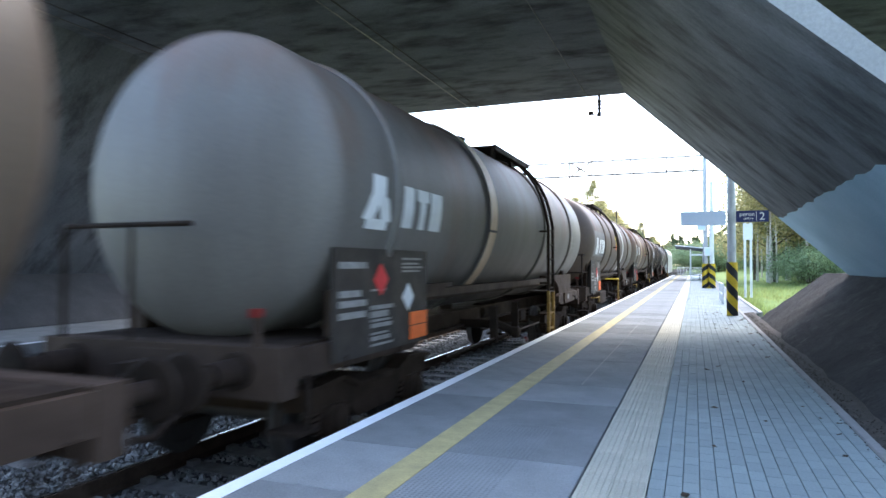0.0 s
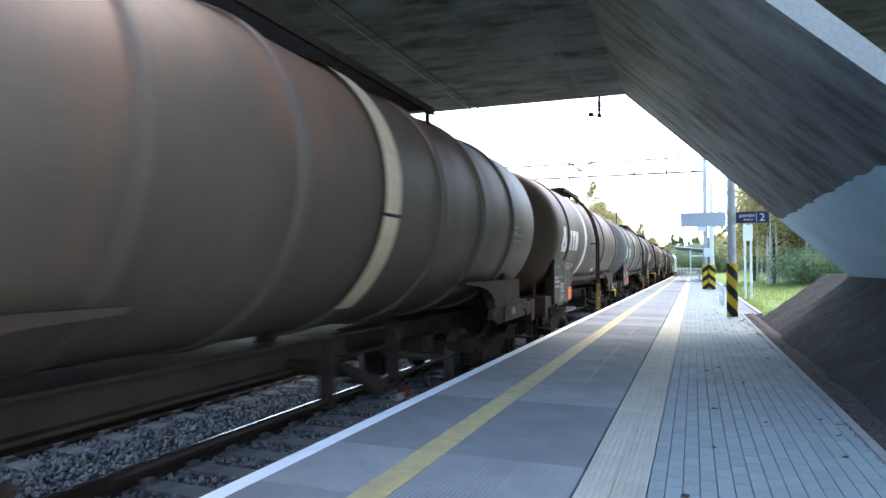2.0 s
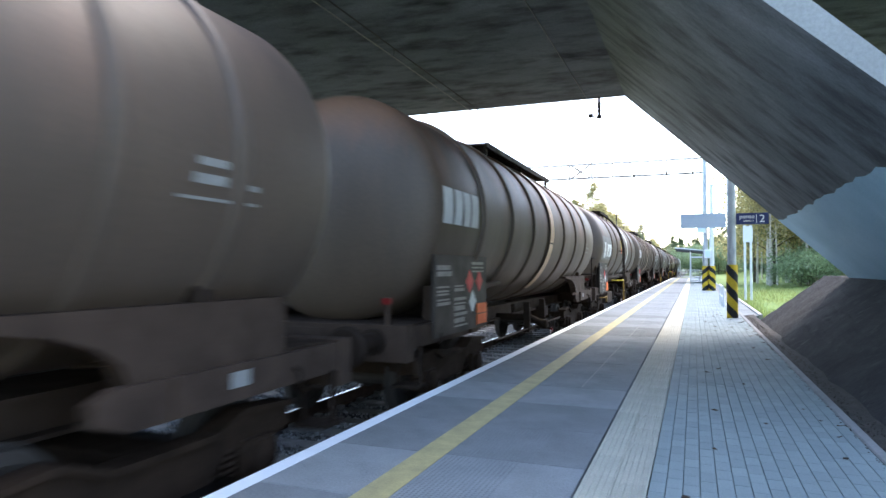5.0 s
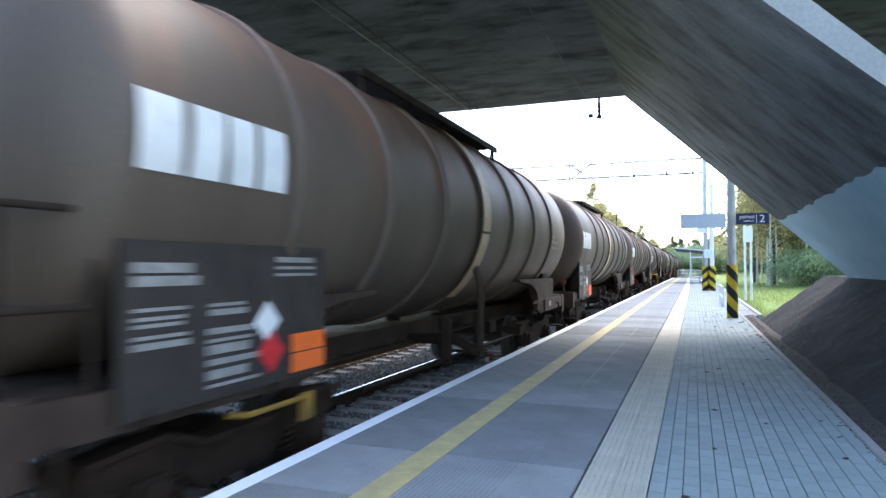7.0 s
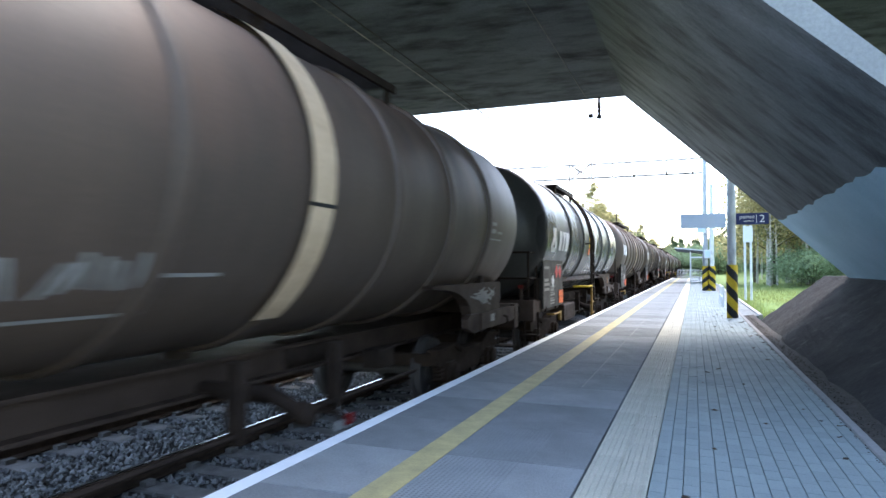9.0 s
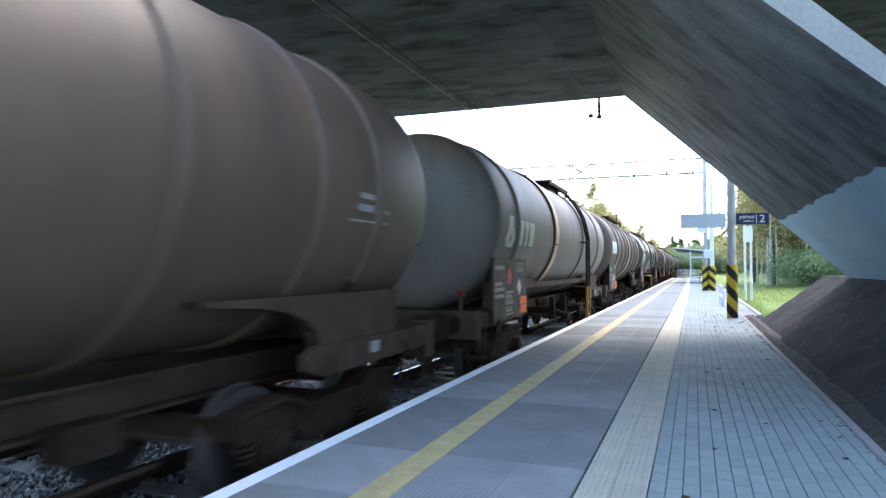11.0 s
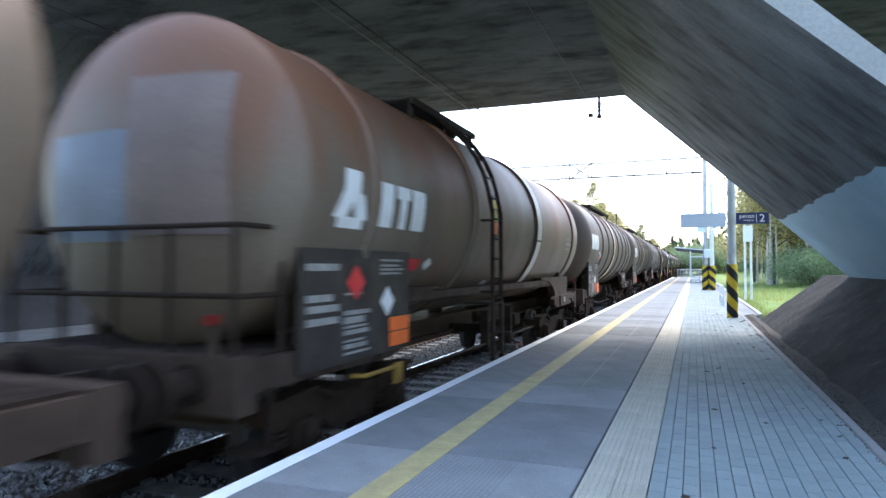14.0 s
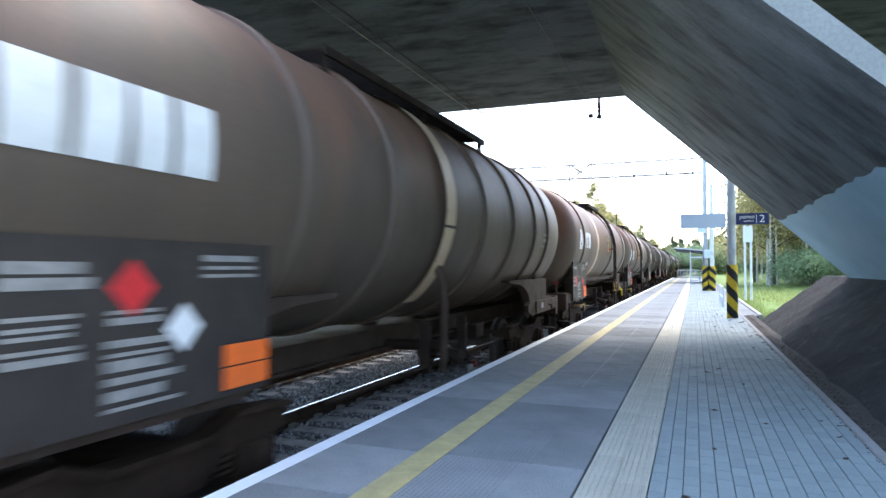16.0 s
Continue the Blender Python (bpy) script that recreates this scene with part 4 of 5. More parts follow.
    # outlet valves and pipe under the middle
    part("outlet_pipe", lambda: G().tube([(-1.25, 0, 0.75), (-1.0, 0, 0.85), (1.0, 0, 0.85), (1.28, 0, 0.72)], 0.075, 12).lathe([(1.26, 0.10), (1.36, 0.10), (1.38, 0.07), (1.38, 0.001)], "x", (0, 0, 0.72), n=14)
         .tube([(0, 0, 0.85), (0, 0, 1.3)], 0.12, 12), M["underframe"], w, "outlet pipe and valves", key="outlet")
    part("air_reservoir", lambda: G().lathe([(-0.55, 0.001), (-0.53, 0.10), (-0.46, 0.16), (0.46, 0.16), (0.53, 0.10), (0.55, 0.001)], "y", (0.20, 1.7, 0.98), n=18), M["underframe"], w, "brake air reservoir", key="reservoir")
    bc = part("brake_cylinder", lambda: G().lathe([(-2.6, 0.001), (-2.6, 0.13), (-2.55, 0.15), (-1.9, 0.15), (-1.85, 0.12), (-1.8, 0.03), (-1.6, 0.03), (-1.6, 0.001)], "y", (-0.52, 0, 0.98), n=18), M["underframe"], w, key="brake_cylinder")
    part("push_rod", lambda: G().tube([(-0.52, -1.65, 0.98), (-0.5, 3.2, 0.8)], 0.03, 8), M["underframe"], bc, key="push_rod")
    part("pull_rod", lambda: G().tube([(1.1, -2.9, 0.66), (1.1, 2.7, 0.66)], 0.022, 8), M["underframe"], w, key="pull_rod")
    for y1 in (-0.55, 0.85):
        part("rod_hanger", lambda: G().box(1.02, 1.14, -0.05, 0.05, 0.6, 1.2), M["underframe"], w, key="rod_hanger", smooth=False, at=pose(0, y1, 0))
    part("valve_box", lambda: G().box(0.6, 0.82, 2.3, 2.7, 0.72, 0.94, c=0.02), M["underframe"], w, key="valve_box", smooth=False)
    if pipe:
        part("vent_pipe", lambda: G().tube([on_tank(radians(-30), 0, R + 0.03), (1.36, 0, 1.7), (1.38, 0, 1.4), (1.36, 0, 0.62)], 0.05, 10), M["sill"], w, "pale drain pipe below the strip", key="vent_pipe", at=pose(0, strip_y + 0.05, 0))
    if signs is not None:
        def triangle(a0, a1):
            lo, hi = on_tank(radians(a0), 0, R + 0.012), on_tank(radians(a1), 0, R + 0.012)
            return lambda: G().add([(lo[0], signs - 0.14, lo[2]), (lo[0], signs + 0.14, lo[2]), (hi[0], signs + 0.03, hi[2]), (hi[0], signs - 0.03, hi[2])], [(0, 1, 2, 3)])
        part("warning_sign", triangle(sign_low + 8.4, sign_low + 15.2), M["yellow"], w, "yellow triangular warning sign", key=("sign_a", signs, sign_low))
        part("warning_sign", triangle(sign_low + 15.8, sign_low + 22.6), M["yellow"], w, "yellow triangular warning sign", key=("sign_b", signs, sign_low))
        part("warning_sign", lambda: patch(signs - 0.13, signs + 0.13, sign_low + 0.8, sign_low + 7.8, n=4, r=R + 0.012), M["orange_mark"], w, "orange warning sign", key=("sign_c", signs, sign_low))
        part("sign_backing", lambda: patch(signs - 0.17, signs + 0.17, sign_low - 0.8, sign_low + 23.6, n=6, r=R + 0.008), M["black"], w, key=("sign_d", signs, sign_low))
    # small lettering at the front end
    def small():
        g = G()
        y = SEAM - 1.6
        patch(y, y + 0.75, -13.5, -12.7, g=g, n=2)
        patch(y + 0.12, y + 0.42, -9.5, -7, g=g, n=2)
        patch(y + 0.5, y + 0.75, -9.5, -8, g=g, n=2)
        patch(y + 0.15, y + 0.42, -5, -3, g=g, n=2)
        return g
    part("small_lettering", small, M["mark_grey"], w, "small white lettering", key="small_lettering")["kind"] = "stuff"
    if scribble:
        sy, sm = scribble
        def marks():
            g = G()
            rnd = random.Random(int(abs(sy * 100)))
            y = sy
            for k in range(9):
                a = -40 + rnd.uniform(0, 4)
                patch(y, y + 0.05, a, a + rnd.uniform(5, 10), g=g, n=3, skew=rnd.uniform(-0.12, 0.16))
                y += rnd.uniform(0.08, 0.16)
            patch(sy + 0.2, sy + 1.2, -46, -44.8, g=g, n=2)
            patch(sy + 1.0, sy + 1.7, -34, -32.8, g=g, n=2)
            return g
        part("scribble", marks, M[sm], w, "scrawled paint marks", key=("scribble", sy))["kind"] = "stuff"
    if saddle_scrawl:
        def scrawl():
            g = G()
            rnd = random.Random(17)
            for k in range(46):
                y, z = rnd.gauss(5.0, 0.22), rnd.gauss(1.46, 0.05)
                dy, dz, wd = rnd.uniform(0.06, 0.2), rnd.uniform(-0.06, 0.05), rnd.uniform(0.008, 0.016)
                z = max(1.30, min(1.58, z))
                x = 1.223 + 0.0005 * k
                g.add([(x, y - dy, z - dz - wd), (x, y + dy, z + dz - wd), (x, y + dy, z + dz + wd), (x, y - dy, z - dz + wd)], [(0, 1, 2, 3)])
            return g
        part("saddle_scrawl", scrawl, M["mark_grey"], w, "white scrawl on the saddle plate", key="saddle_scrawl")["kind"] = "stuff"
    if plates:
        for d, z, m, c in ((0.57, 0.84, "yellow_dirty", "yellow"), (0.85, 0.85, "mark_white", "white"), (1.13, 0.86, "red_mark", "red")):
            part("lever_plate", lambda: G().box(1.30, 1.34, -0.075, 0.075, -0.05, 0.05), M[m], w, c + " brake lever plate", key=("plate", m), smooth=False, at=pose(0, d, z))
    if head_dash:
        def dash():
            vs = []
            for i in range(7):
                for z in (0.30, 0.355):
                    x = -0.55 + 0.1 * i
                    vs.append((x, -SEAM - 0.008 - 0.52 * math.sqrt(1 - (x * x + z * z) / (R * R)), ZC + z))
            return G().add(vs, [(2 * i, 2 * i + 1, 2 * i + 3, 2 * i + 2) for i in range(6)])
        part("white_dash", dash, M["mark_white"], tank, "white painted line on the tank's end", key="head_dash")
    if head_paint:
        for x0, x1, z0, z1, m in ((0.0, 0.92, -0.50, 0.78, "head_pink"), (-0.95, 0.0, -0.55, 0.36, "head_blue")):
            def field(x0=x0, x1=x1, z0=z0, z1=z1):
                vs = []
                for i in range(9):
                    for j in range(9):
                        x, z = x0 + (x1 - x0) * i / 8, z0 + (z1 - z0) * j / 8
                        vs.append((x, -SEAM - 0.008 - 0.52 * math.sqrt(max(0.0, 1 - (x * x + z * z) / (R * R))), ZC + z))
                return G().add(vs, [(9 * i + j, 9 * i + j + 1, 9 * i + j + 10, 9 * i + j + 9) for i in range(8) for j in range(8)])
            part("painted_field", field, M[m], tank, "faded paint field on the tank's end", key=("head", m))
    if head_ladder:
        def hl():
            g = G()
            for x in (-0.55, -0.15):
                g.tube([(x, -SEAM - 0.62, 1.3), (x, -SEAM - 0.62, 3.6), (x, -SEAM - 0.3, 4.3), (x, -SEAM + 0.2, 4.5)], 0.022, 8)
            for k in range(9):
                g.tube([(-0.55, -SEAM - 0.62, 1.5 + 0.26 * k), (-0.15, -SEAM - 0.62, 1.5 + 0.26 * k)], 0.014, 6)
            return g
        part("end_ladder", hl, M["underframe"], w, "ladder up the tank's end", key="end_ladder")
    return w


RG = (-4.6, -3.05, -1.5, 0.0, 1.5, 3.05, 4.6)
RV = (-5.11, -1.9, 1.75, 4.6)
VTG_A = dict(style="v2", skin="grey_dust", label="dark brown tank wagon with white ring, ladder and emblem", strip="cream", strip_y=-1.9, rings=RV, ladder=1.5)
VTG_B = dict(style="v0", skin="brown_grey", label="brown-grey tank wagon with white strip and yellow ladder feet", strip="white", strip_y=-2.4, rings=(-5.03, 1.4, 4.9, 5.7), ladder=-1.3, yellow="grip", big=True, marks=(("diamond", -3.64, -35, -27, 0.13), ("red", -3.98, -35, -27, 0.12), ("white", 0.5, -38, -34, 0.22)), plates=True)
GATX_C = dict(style="g2", skin="grey_brown", label="grimy grey ribbed tank wagon with cream spill strip", strip="cream", strip_y=0.0, rings=RG, end_bar=False)
VTG_D = dict(style="v1", skin="brown_grey", label="grimy tank wagon with white strip, yellow signs and end railing", strip="white", strip_y=2.12, rings=(-3.7, -2.0, 0.35, 4.1), ladder=-1.25, end_rail=True, yellow="handle", signs=-0.52, sign_low=-8.0, panel=True, step_bar=True, marks=(("white", 0.25, -46, -42, 0.15),))
GATX_G = dict(style="g1", skin="grey_brown", label="dark ribbed tank wagon with cream strip, drain pipe and end ladder", strip="cream", strip_y=0.0, rings=RG, pipe=True, yellow="handle", end_rail=True, head_ladder=True)
VTG_H = dict(style="v3", skin="clean", label="clean dark grey glossy tank wagon with end railing", strip=None, rings=(-3.6, -1.7, 2.0, 4.0), ladder=-1.25, end_rail=True, yellow="handle", signs=-0.6, sign_low=-16.0, step_bar=True, marks=(("white", 0.65, -26, 12, 0.07), ("diamond", -3.95, -37, -28, 0.17)))
GATX_I = dict(style="g1", skin="dark", label="dark grey ribbed tank wagon with scrawled paint marks", strip="cream", strip_y=0.0, rings=RG, scribble=(-2.6, "mark_grey"), saddle_scrawl=True)
GATX_L = dict(style="g1", skin="dark", label="dark ribbed tank wagon with red and white marks", strip="cream", strip_y=-0.75, rings=tuple(r - 0.75 for r in RG[1:]) + (5.0,), marks=(("red", -4.35, -20, -17, 0.2), ("diamond", -4.4, -15, -9, 0.12), ("diamond", -4.05, -18.5, -12.5, 0.12)), end_bar=False, saddle_scrawl=True, head_dash=True)
VTG_M = dict(style="v2", skin="silver_rust", label="rusty silver tank wagon with white strip and end railing", strip="white", strip_y=1.65, rings=(-5.11, -2.1, 1.65, 5.4), ladder=-1.7, end_rail=True, yellow="handle", signs=-1.2, sign_low=-11.0, marks=(("white", -0.62, -45, -41.5, 0.14), ("red", -3.9, -33, -27, 0.2), ("diamond", -3.45, -33, -26, 0.13)), foot="underframe", head_paint=True)
VTG_N = dict(style="v4", big=2, skin="silver_rust", label="rust-streaked pale tank wagon with cream strip and ladder", strip="cream", strip_y=-2.3, rings=(-5.11, 1.2, 5.2), ladder=0.7, yellow=True, signs=0.22, sign_low=-10.0, foot="underframe", u_step=True, marks=(("diamond", -3.8, -30, -23, 0.13),))
GATX_O = dict(style="g3", skin="grey_brown", label="brown-grey ribbed tank wagon with cream strip and drain pipe", strip="cream", strip_y=-0.7, rings=tuple(r - 0.7 for r in RG[1:]) + (5.0,), pipe=True)
GATX_K = dict(style="g1", skin="dark", label="plain dark grey ribbed tank wagon with cream strip", strip="cream", strip_y=-0.5, rings=tuple(r - 0.5 for r in RG[1:]) + (5.1,))

# order in the train, counted from the wagon whose end shows first
TRAIN = [(-4, VTG_A), (-3, GATX_K), (-2, VTG_N), (-1, VTG_D), (0, VTG_A), (1, VTG_B), (2, GATX_C), (3, VTG_D), (4, GATX_C), (5, GATX_K), (6, GATX_G), (7, VTG_H),
         (8, GATX_I), (9, VTG_A), (10, GATX_K), (11, GATX_L), (12, VTG_M), (13, VTG_N), (14, GATX_O)]
START = 4.94 + 6.15


def run(t):
    """How far the train has come after t seconds, in metres."""
    return L * (0.8165 * t + 0.0029 * t * t)


# small differences in the wagons' lengths, as shifts along the train
SHIFT = {1: -0.2, 3: -0.4, 6: -0.1, 7: -0.4, 8: -0.35, 9: -0.2, 10: -0.62, 11: -0.5, 12: -0.5, 13: -0.22, 14: -0.1}
WAGONS = [(k, tank_wagon(START - L * k + SHIFT.get(k, 0.0), **spec)) for k, spec in TRAIN]


def locomotive(y):
    w = thing("locomotive", "pale electric locomotive far ahead of the tank train", "locomotive", pose(AXIS, y, RAIL))
    part("body", G().prism([(-1.45, 1.0), (1.45, 1.0), (1.45, 3.2), (1.2, 3.75), (-1.2, 3.75), (-1.45, 3.2)], "y", -7.6, 7.6), M["loco_paint"], w, smooth=False)
    part("underframe", G().box(-1.4, 1.4, -7.7, 7.7, 0.7, 1.0).box(-1.1, 1.1, -6, -2.4, 0.3, 0.75).box(-1.1, 1.1, 2.4, 6, 0.3, 0.75), M["underframe"], w, smooth=False)
    for s in (-0.7, 0.7):
        part("cab_window", G().box(s - 0.45, s + 0.45, -7.62, -7.58, 2.35, 3.05), M["glass"], w, smooth=False)
    part("pantograph", G().tube([(-0.6, -5, 3.8), (-0.6, -4, 4.5), (-0.6, -5, 5.2)], 0.03, 6).tube([(0.6, -5, 3.8), (0.6, -4, 4.5), (0.6, -5, 5.2)], 0.03, 6).tube([(-0.9, -5, 5.2), (0.9, -5, 5.2)], 0.03, 6), M["wire"], w)
    return w


loco = locomotive(START + L * 4 + L / 2 + 8.3)


# ---------------------------------------------------------------- platform furniture
def text_mesh(name, body, size, parent, m, place):
    cu = bpy.data.curves.new(name, "FONT")
    cu.body, cu.size, cu.extrude = body, size, 0.002
    tmp = bpy.data.objects.new(name, cu)
    me = bpy.data.meshes.new_from_object(tmp)
    bpy.data.objects.remove(tmp)
    me.materials.clear()
    me.materials.append(m)
    ob = part(name, me, m, parent, smooth=False)
    ob.matrix_basis = place
    return ob


def hazard_bands(parent, h, r, turn=1):
    """A yellow sleeve with slanted black bands, each band a piece of its own."""
    part("yellow_sleeve", G().tube([(0, 0, 0), (0, 0, h)], r - 0.003, 28), M["yellow"], parent, "yellow sleeve")
    n, pitch, fall = 28, 0.50, 0.85 * turn
    for k in range(-3, 6):
        vs, fs = [], []
        for i in range(n + 1):
            a = -math.pi + 2 * math.pi * i / n
            lo = k * pitch - fall * a / math.pi * 0.5
            z0, z1 = max(0.0, min(h, lo)), max(0.0, min(h, lo + pitch * 0.5))
            c, d = r * math.cos(a - math.pi / 2), r * math.sin(a - math.pi / 2)
            vs += [(c, d, z0), (c, d, z1)]
            if i and (vs[-1][2] - vs[-2][2] > 0.002 or vs[-3][2] - vs[-4][2] > 0.002):
                fs.append((2 * i - 2, 2 * i, 2 * i + 1, 2 * i - 1))
        if fs:
            part("black_band", G().add(vs, fs), M["black"], parent, "slanted black hazard band", smooth=True)


def sign_post(x, y, z=0.0):
    p = thing("sign_post", "grey steel mast with hazard bands, carrying a navy platform sign", "sign post", pose(x, y, z))
    part("mast", G().tube([(0, 0, 0), (0, 0, 9.0)], [0.105, 0.095], 20), M["steel"], p)
    hazard_bands(p, 1.345, 0.136)
    part("clamp", G().lathe([(2.37, 0.10), (2.37, 0.115), (2.41, 0.115), (2.41, 0.10)], "z", n=20), M["steel"], p)
    part("clamp", G().lathe([(2.63, 0.10), (2.63, 0.115), (2.67, 0.115), (2.67, 0.10)], "z", n=20), M["steel"], p)
    s = part("platform_sign", G().box(0.100, 0.850, -0.10, -0.06, 2.357, 2.642), M["navy"], p, "navy platform sign with white lettering", smooth=False)
    text_mesh("lettering", "peron", 0.145, s, M["white"], pose(0.178, -0.104, 2.508, 90, 0, 0))
    text_mesh("lettering", "platform", 0.068, s, M["white"], pose(0.272, -0.104, 2.425, 90, 0, 0))
    text_mesh("lettering", "2", 0.265, s, M["white"], pose(0.632, -0.104, 2.408, 90, 0, 0))
    part("divider", G().box(0.563, 0.574, -0.104, -0.1, 2.39, 2.61), M["white"], s, smooth=False)
    part("side_panel", G().box(-1.215, -0.135, -0.09, -0.05, 2.29, 2.655), M["plate_blue"], p, "pale blue-grey blank panel", smooth=False)
    part("junction_box", G().box(-0.06, 0.06, -0.13, -0.09, 1.60, 1.74), M["steel"], p, smooth=False)
    return p


sign_post(0.90, 18.05)


def banded_mast(x, y, h, r, name, label, turn):
    p = thing(name, label, "mast", pose(x, y, 0), group="banded masts on the platform")
    part("mast", G().tube([(0, 0, 0), (0, 0, h)], [r, r * 0.7], 14), M["white" if name == "lamp_mast" else "steel"], p)
    hazard_bands(p, 1.36, r + 0.05, turn)
    return p


banded_mast(0.60, 39.0, 7.9, 0.14, "catenary_mast", "grey catenary mast with hazard bands on the platform", -1)
banded_mast(0.93, 38.8, 5.9, 0.13, "lamp_mast", "white lamp mast with hazard bands on the platform", 1)


def box_sign(x, y, z, w, h, arm, label):
    p = thing("box_sign", label, "sign", pose(x, y, z))
    part("case", G().box(-w / 2, w / 2, -0.09, 0.09, -h / 2, h / 2, c=0.02), M["white"], p, smooth=False)
    part("face", G().box(-w / 2 + 0.05, w / 2 - 0.05, -0.096, -0.09, -h / 2 + 0.05, h / 2 - 0.05), M["plate_blue"], p, "pale sign face", smooth=False)
    part("arm", G().tube([(0, 0, 0), (arm, 0.1, 0)], 0.03, 8), M["white"], p)


box_sign(0.40, 38.8, 3.38, 0.46, 0.36, 0.22, "small white box sign hung from the mast")
box_sign(0.70, 38.5, 2.03, 0.34, 0.46, 0.25, "small white plate on the lamp mast")


def info_board(x, y):
    p = thing("notice_board", "white notice board on two white posts in the grass", "notice board", pose(x, y, -0.15, 0, 0, 0))
    for d in (-0.12, 0.12):
        part("post", G().tube([(d, 0, 0), (d, 0, 3.28)], 0.05, 12), M["white"], p)
    part("board", G().box(-0.19, 0.19, -0.09, -0.05, 2.54, 3.24), M["white"], p, smooth=False)
    return p


info_board(2.22, 31.5)


def shelter(x, y):
    p = thing("platform_shelter", "white steel platform shelter with dark flat roof and glass walls", "shelter", pose(x, y, 0))
    part("roof", G().prism([(-2.4, 2.76), (0.0, 2.50), (0.0, 2.66), (-2.4, 2.92)], "y", -3, 3), M["gantry"], p, "grey flat roof", smooth=False)
    part("fascia", G().prism([(-2.42, 2.90), (0.02, 2.64), (0.02, 2.72), (-2.42, 2.98)], "y", -3.03, 3.03), M["white"], p, "white roof edge", smooth=False)
    for yy in (-2.8, 0, 2.8):
        for xx in (-1.2, -0.15):
            part("post", G().box(xx - 0.05, xx + 0.05, yy - 0.05, yy + 0.05, 0, 2.64 if xx < -1 else 2.52), M["white"], p, smooth=False)
    part("glass_panel", G().box(-0.17, -0.14, -2.7, 2.7, 0.25, 2.1), M["plate_blue"], p, smooth=False)
    part("frame", G().box(-1.2, -0.15, -2.90, -2.84, 2.08, 2.2), M["white"], p, smooth=False)
    part("frame", G().box(-1.2, -0.15, -2.90, -2.84, 0.15, 0.25), M["white"], p, smooth=False)
    part("bench", G().box(-0.8, -0.25, -2, 2, 0.42, 0.48).box(-0.5, -0.44, -1.8, -1.74, 0, 0.42).box(-0.5, -0.44, 1.74, 1.8, 0, 0.42), M["steel"], p, smooth=False)
    return p


shelter(0.93, 61)


def railing(x0, x1, y):
    p = thing("end_railing", "white tubular railing across the platform's end", "railing", pose(0, y, 0))
    for z in (0.98, 0.15):
        part("rail", G().tube([(x0, 0, z), (x1, 0, z)], 0.03, 8), M["white"], p)
    n = 16
    for i in range(n + 1):
        part("baluster", G().tube([(x0 + (x1 - x0) * i / n, 0, 0), (x0 + (x1 - x0) * i / n, 0, 0.98)], 0.02, 6), M["white"], p)


railing(-1.95, 0.9, 87)


def low_fence(x, y0, y1):
    p = thing("guard_rail", "low white guard rail beside the platform's back edge", "guard rail", pose(x, 0, 0))
    for y in (y0, (y0 + y1) / 2, y1):
        part("post", G().tube([(0, y, 0.0), (0, y, 0.66)], 0.03, 8), M["white"], p)
    for z in (0.30, 0.64):
        part("rail", G().tube([(0, y0, z), (0, y1, z)], 0.025, 8), M["white"], p)


low_fence(0.88, 23.0, 26.0)


# ---------------------------------------------------------------- overhead line
def overhead():
    for ax in (AXIS, AXIS_2):
        o = thing("overhead_line", "contact wire and messenger wire over the track", "overhead line", pose(ax, 0, RAIL), kind="structure")
        part("contact_wire", G().tube([(0, -30, 5.09), (0, 300, 5.09)], 0.008, 6), M["wire_bright"], o, "worn copper contact wire")
        pts = [(0, -30, 5.4), (0, BRIDGE_Y0 - 2, 5.23), (0, BRIDGE_Y1 + 1, 5.23), (0, 30, 5.9), (0, 52, 6.5), (0, 82, 5.8), (0, 112, 6.5), (0, 300, 6.3)]
        part("messenger_wire", G().tube(pts, 0.012, 6), M["wire"], o)
        for y, z in ((8.88, 5.23), (24, 5.7), (38, 6.1), (46, 6.3), (60, 6.25), (70, 6.0)):
            part("dropper", G().tube([(0, y, 5.09), (0, y, z)], 0.006, 5), M["wire"], o)


overhead()


def gantry(y, x0, x1, z):
    p = thing("catenary_gantry", "slender steel lattice gantry carrying the overhead wires", "gantry", pose(0, y, 0))
    for dz in (0, 0.83):
        for dy in (-0.2, 0.2):
            part("chord", G().tube([(x0, dy, z + dz), (x1, dy, z + dz)], 0.028, 6), M["gantry"], p)
    n = 14
    for i in range(n + 1):
        x = x0 + (x1 - x0) * i / n
        part("lattice_bar", G().tube([(x, 0, z), (x, 0, z + 0.83)], 0.028, 5), M["gantry"], p)
    for k in range(4):
        a, b = (-6.9, -5.7) if k % 2 else (-5.7, -6.9)
        part("brace", G().tube([(a, 0, z), (b, 0, z + 0.83)] if k < 2 else [(-7.0 + 1.35 * (k - 2), 0, z - (3.0 if k == 2 else 0.0)), (-7.0 + 1.35 * (k - 2), 0, z + 0.95)], 0.045, 6), M["gantry"], p)
    for x in (-11.5, -9.6, -3.2, -1.4, 0.0):
        part("bell_insulator", G().lathe([(z - 0.12, 0.001), (z - 0.12, 0.05), (z + 0.12, 0.05), (z + 0.12, 0.001)], "z", (x, -0.25, 0), n=8), M["wire"], p)
    for x in (x0, x1):
        part("column", G().tube([(x, 0, -0.5), (x, 0, z + 1.0)], 0.10, 12), M["gantry"], p)
    for x in (AXIS, AXIS_2):
        part("hanger", G().tube([(x, 0, z), (x, 0, z - 3.2)], 0.03, 6), M["gantry"], p)
        part("insulator", G().lathe([(z - 2.6, 0.001), (z - 2.6, 0.04), (z - 2.2, 0.04), (z - 2.2, 0.001)], "z", (x, 0, 0), n=10), M["bark"], p)


